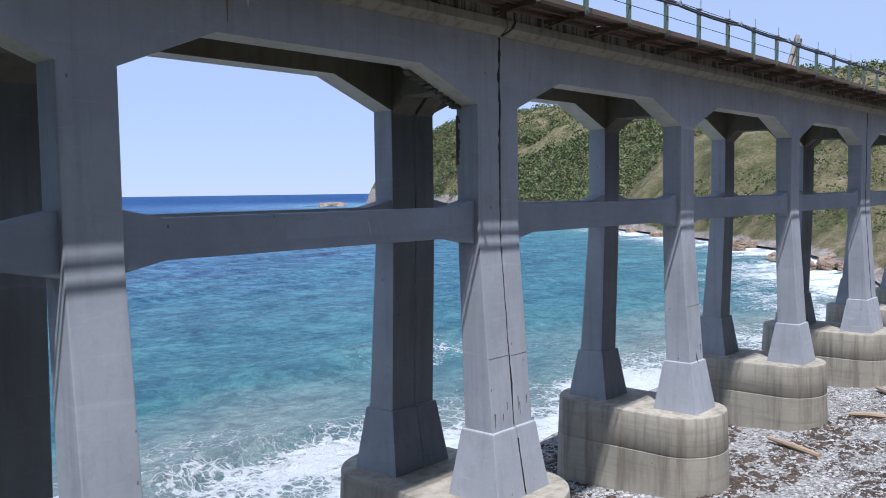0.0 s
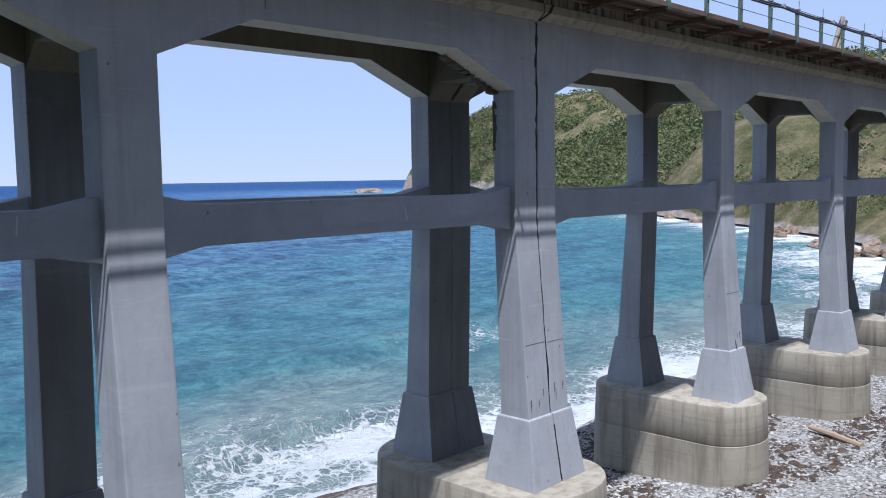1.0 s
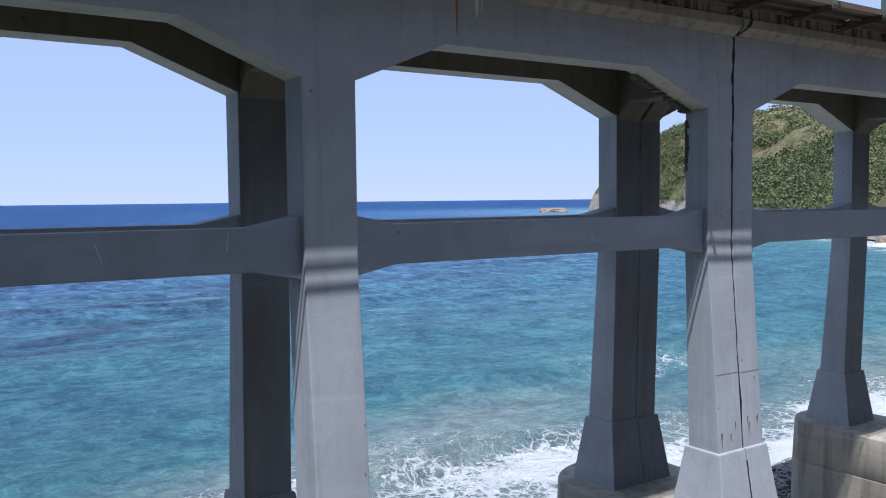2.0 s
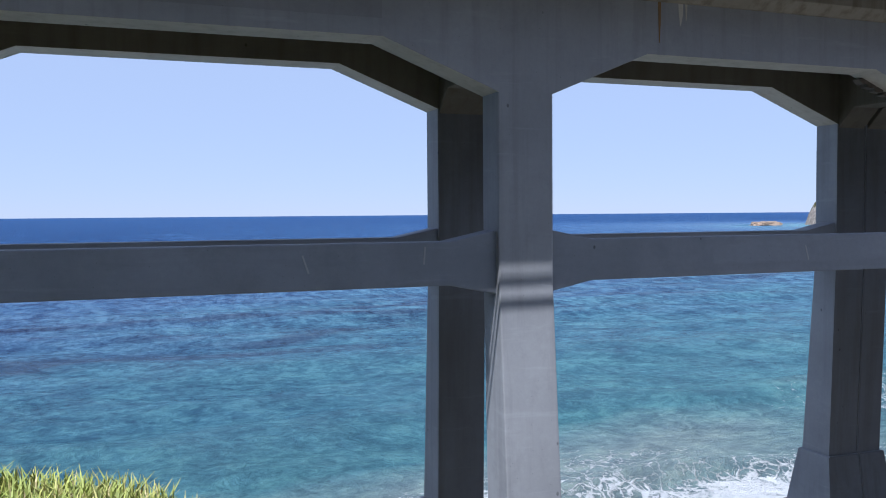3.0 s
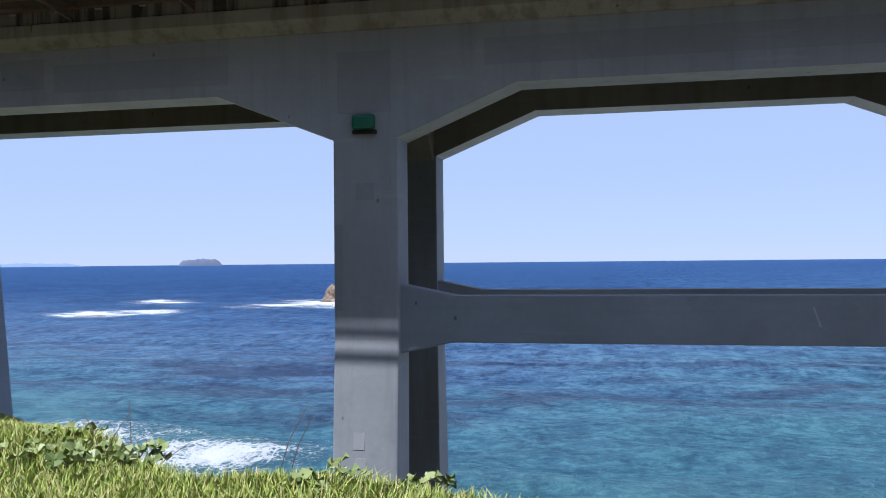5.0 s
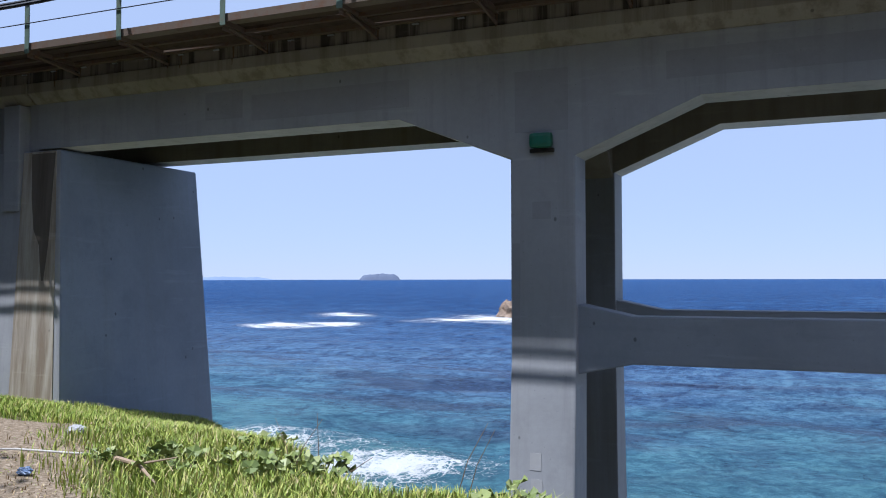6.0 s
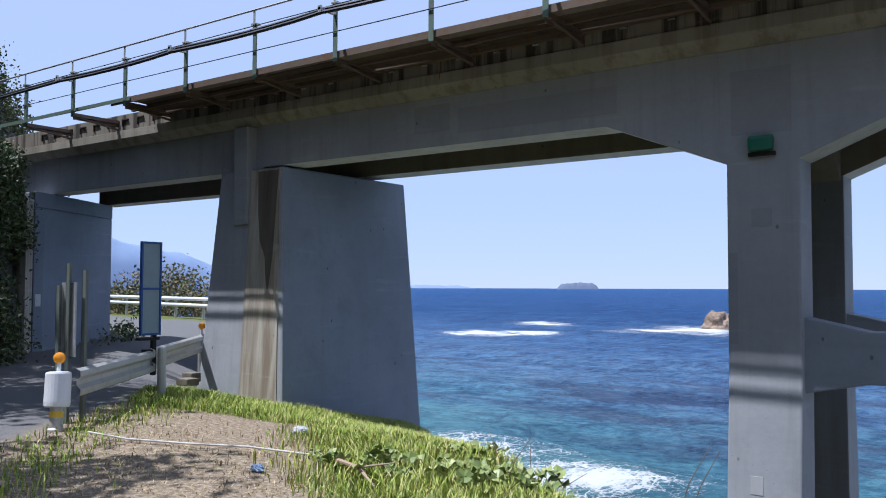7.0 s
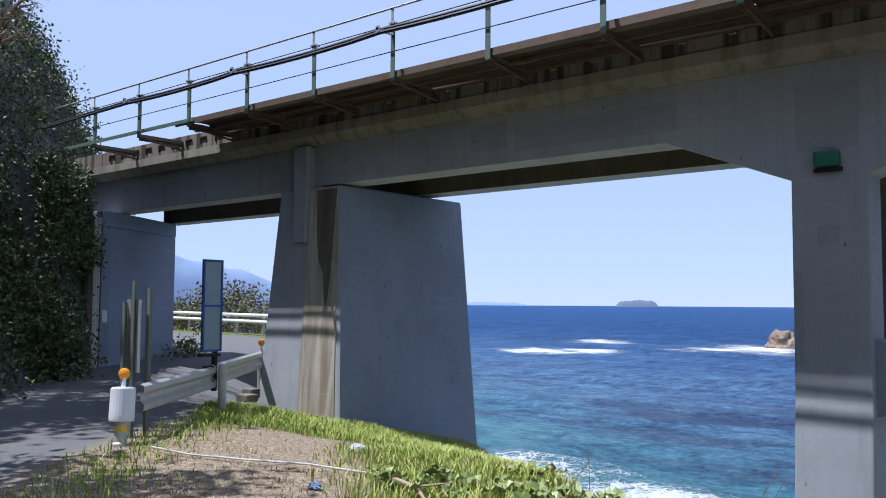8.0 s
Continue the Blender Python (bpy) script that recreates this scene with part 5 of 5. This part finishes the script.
def foliage(name, n, xr, yr, want, lo, hi, lift, mat, seed, label, clump=8, cat="ivy"):
    r = np.random.RandomState(seed)
    x, y = r.uniform(*xr, n), r.uniform(*yr, n)
    ok = want(x, y)
    x, y = x[ok], y[ok]
    z = ground_height(x, y)
    c = np.stack([x, y, z], 1) + r.normal(size=(len(x), 3)) * lift
    c = np.repeat(c, clump, 0) + r.normal(size=(len(x) * clump, 3)) * (hi * 1.1)
    s = r.uniform(lo, hi, len(c))
    tagged(cards(name, c, s, mat, r, 0.65, 0.9), label, cat, kind="stuff")


cliffd = lambda x, y: side_of(x, y, CLIFF) * CLIFF_SIDE
foliage("cliff_ivy", 75000, (-30, -12), (-12, 2.5), lambda x, y: (cliffd(x, y) > 0.05) & (cliffd(x, y) < 4.5) & ((y < -0.9) | (x < -26)) & (fractal(1.5, x, y, 70) > 0.27), 0.045, 0.12, np.array([0.2, 0.2, 0.2]), IVY, 7, "dark ivy and creepers hanging on the cliff")
foliage("wall_ivy", 1500, (-22.4, -21.4), (-2.9, -1.6), lambda x, y: np.abs(cliffd(x, y)) < 0.5, 0.05, 0.14, np.array([0.15, 0.15, 0.8]), IVY, 17, "ivy trailing over the masonry wall", 8)
foliage("cliff_foot_weeds", 2200, (-26, -13), (-11, -1), lambda x, y: np.abs(cliffd(x, y) + 0.1) < 0.35, 0.06, 0.18, np.array([0.12, 0.12, 0.15]), IVY, 8, "low green weeds along the foot of the cliff", 7)
foliage("verge_weeds", 500, (-28, -23.5), (1.5, 5), lambda x, y: (cliffd(x, y) > -0.7) & (cliffd(x, y) < -0.15), 0.06, 0.15, np.array([0.12, 0.12, 0.08]), IVY, 9, "green weeds beside the abutment", 9)
SHRUB = leafy("shrub_foliage", ((0.0, (0.05, 0.06, 0.02)), (0.5, (0.12, 0.12, 0.045)), (1.0, (0.24, 0.19, 0.10))))


def shrub(x, y, z, r, h, n, mat, seed, label, twig=True):
    g = np.random.RandomState(seed)
    e = empty("shrub", (x, y, z), label=label, category="shrub", group="shrubs")
    wood = bmesh.new()
    for k in range(14):
        a = g.uniform(0, 6.28)
        d = g.uniform(0.3, 0.95)
        tube(wood, [(0, 0, -0.2), (r * d * 0.4 * math.cos(a), r * d * 0.4 * math.sin(a), h * 0.4), (r * d * math.cos(a), r * d * math.sin(a), h * g.uniform(0.6, 1.0))], [0.035, 0.02, 0.006], 5)
    part("wood", wood, STALK, e)
    m = n // 10
    d = g.normal(size=(m, 3))
    d /= np.linalg.norm(d, axis=1)[:, None]
    d[:, 2] = np.abs(d[:, 2])
    c = d * (0.6 + 0.45 * g.rand(m))[:, None] * np.array([r, r, h])
    c = np.repeat(c, 10, 0) + g.normal(size=(m * 10, 3)) * r * 0.09
    o = cards("foliage", c, g.uniform(0.06, 0.17, len(c)) * (0.6 + r * 0.35), mat, g, 0.6, 0.9)
    o.parent = e


for k, (x, y, r, h, n) in enumerate(((-41.5, 15.8, 2.7, 2.6, 3600), (-38.0, 15.2, 1.5, 1.7, 1500), (-45.5, 16.0, 2.0, 1.7, 1800), (-49.5, 16.6, 2.2, 1.6, 1800), (-35.0, 14.6, 1.3, 1.4, 900), (-54, 17.0, 2.4, 1.7, 1600))):
    shrub(x, y, -0.1, r, h, n, SHRUB, k + 1, "dry brownish shrub behind the pipe guard rail" if k < 2 else "low olive shrub behind the pipe guard rail")


def tree(x, y, h, r, n, lean, seed, label, leaf=0.115):
    """A leaning tree: tapered trunk, limbs, bare twigs and clumped leaves."""
    g = np.random.RandomState(seed)
    z = float(ground_height(np.array([x]), np.array([y]))[0]) - 0.3
    e = empty("tree", (x, y, z), label=label, category="tree", group="cliff trees")
    wood = bmesh.new()
    top = Vector((lean[0], lean[1], h))
    tube(wood, [(0, 0, 0), top * 0.4 + Vector((0.1, -0.1, 0)), top], [0.13, 0.09, 0.03], 8)
    ends = []
    for k in range(13):
        t = g.uniform(0.35, 1.0)
        b = top * t
        a = g.uniform(0, 6.28)
        d = Vector((math.cos(a), math.sin(a), g.uniform(0.1, 0.8))) * r * g.uniform(0.6, 1.1)
        m = b + d * 0.5 + Vector((0, 0, 0.15))
        tube(wood, [b, m, b + d], [0.05, 0.03, 0.008], 5)
        ends += [m, b + d]
        for q in range(5):
            s = b + d * g.uniform(0.4, 1.0)
            v = s + Vector(g.normal(size=3)) * r * 0.3
            tube(wood, [s, (s + v) / 2 + Vector((0, 0, 0.05)), v], [0.012, 0.008, 0.003], 4)
            ends.append(v)
    part("trunk", wood, STALK, e)
    c = np.array([tuple(p) for p in ends])
    c = np.repeat(c, max(1, n // len(c)), 0)
    c = c + g.normal(size=c.shape) * r * 0.17
    o = cards("crown", c, g.uniform(0.6 * leaf, 1.4 * leaf, len(c)), IVY, g, 0.55, 0.9)
    o.parent = e


tree(-24.6, -3.4, 1.6, 0.9, 420, (0.7, 0.4), 1, "small half-bare tree leaning from the cliff")
tree(-26.0, -2.2, 1.6, 0.9, 260, (0.7, 0.4), 2, "small half-bare tree leaning from the cliff")
tree(-24.2, -5.6, 2.5, 1.4, 4600, (0.7, 0.4), 3, "dark dense evergreen tree above the road", 0.15)
tree(-20.6, -8.9, 4.0, 2.6, 7000, (0.4, 0.6), 6, "large dense evergreen tree on the bank over the road", 0.27)
tree(-15.0, -10.5, 5.2, 2.1, 4200, (0.8, 1.4), 8, "evergreen tree leaning over the road", 0.22)

# rubble masonry between cliff and abutment
MORTAR = concrete("masonry_mortar", (0.11, 0.107, 0.092), (0.07, 0.075, 0.05), (0.45, 0.65), 0.6)
STONE = concrete("masonry_stone", (0.06, 0.057, 0.05), (0.035, 0.04, 0.025), (0.4, 0.62), 0.6, 0.85)
WALL_A, WALL_B = Vector((-22.1, -1.65, -0.1)), Vector((-23.22, -0.52, -0.1))
along = (WALL_B - WALL_A)
wlen = along.length
along.normalize()
out = Vector((-along.y, along.x, 0))
out = -out if out.dot(Vector((16, -8, 0))) < 0 else out
wall_up = (Vector((0, 0, 1)) - out * 0.16).normalized()
WH = 4.3
w8 = lambda a, h, o=0.0: WALL_A + along * a + wall_up * h + out * o
masonry = solid("wall_masonry", hull([[tuple(w8(0, h, 0)), tuple(w8(wlen, h, 0)), tuple(w8(wlen, h, -0.5)), tuple(w8(0, h, -0.5))] for h in (-0.3, WH)]), MORTAR)
tagged(masonry, "dark rubble masonry wall with pale joints beside the abutment", "wall", kind="structure")
g = random.Random(9)
rows = int(WH / 0.36)
for j in range(rows):
    for i in range(int(wlen / 0.42) + 1):
        a = (i + 0.5 * (j % 2)) * 0.42 + g.uniform(-0.04, 0.04)
        h = j * 0.36 + 0.15 + g.uniform(-0.04, 0.04)
        if a < 0.12 or a > wlen - 0.12:
            continue
        rad = g.uniform(0.19, 0.215)
        ring = [(a + rad * 1.05 * math.cos(t) * g.uniform(0.88, 1.04), h + rad * math.sin(t) * g.uniform(0.88, 1.04)) for t in (math.pi / 6 + math.pi / 3 * k for k in range(6))]
        bm = hull([[tuple(w8(p, q, 0.002)) for p, q in ring], [tuple(w8(p, q, 0.02)) for p, q in ring], [tuple(w8(a + (p - a) * 0.8, h + (q - h) * 0.8, 0.032)) for p, q in ring]])
        part("stone", bm, STONE, masonry)

# creepers hanging over the top of the masonry
gr = np.random.RandomState(44)
aa, hh = gr.uniform(-0.5, wlen - 0.15, 800), 2.3 + 2.2 * gr.rand(800) ** 0.7
hang = np.array([tuple(w8(p, q, 0.08 + 0.3 * r)) for p, q, r in zip(aa, hh, gr.rand(800))])
hang = np.repeat(hang, 11, 0) + gr.normal(size=(len(hang) * 11, 3)) * 0.13
tagged(cards("wall_creeper", hang, gr.uniform(0.05, 0.13, len(hang)), IVY, gr, 0.65, 0.9), "dark creepers hanging over the masonry wall", "ivy", kind="stuff")

# ---- litter and sticks on the brink ----
def on_ground(x, y, up=0.0):
    return (x, y, float(ground_height(np.array([x]), np.array([y]))[0]) + up)


stick = bmesh.new()
tube(stick, [on_ground(-10.55, -4.62, 0.1), on_ground(-10.2, -4.75, 0.11), on_ground(-9.85, -4.95, 0.05)], [0.02, 0.017, 0.008], 7)
tube(stick, [on_ground(-10.2, -4.75, 0.11), on_ground(-9.95, -4.6, 0.16)], [0.012, 0.005], 6)
tagged(solid("stick", stick, LOG, smooth=True), "bleached forked stick lying among the weeds", "stick")
SCRAP = plain("blue_plastic", (0.12, 0.18, 0.3), 0.4, 0, (0.4, 0.45, 0.5), 0.4, 30)
tagged(boulder("plastic_scrap", on_ground(-11.05, -5.05, 0.03), 0.055, 3.0, SCRAP, (1.2, 0.8, 0.6)), "crumpled scrap of blue plastic on the gravel", "litter")
tagged(boulder("loose_stone", on_ground(-12.15, -3.5, 0.03), 0.075, 8.0, PALE, (1.3, 0.9, 0.6)), "pale loose stone in the grass", "stone")
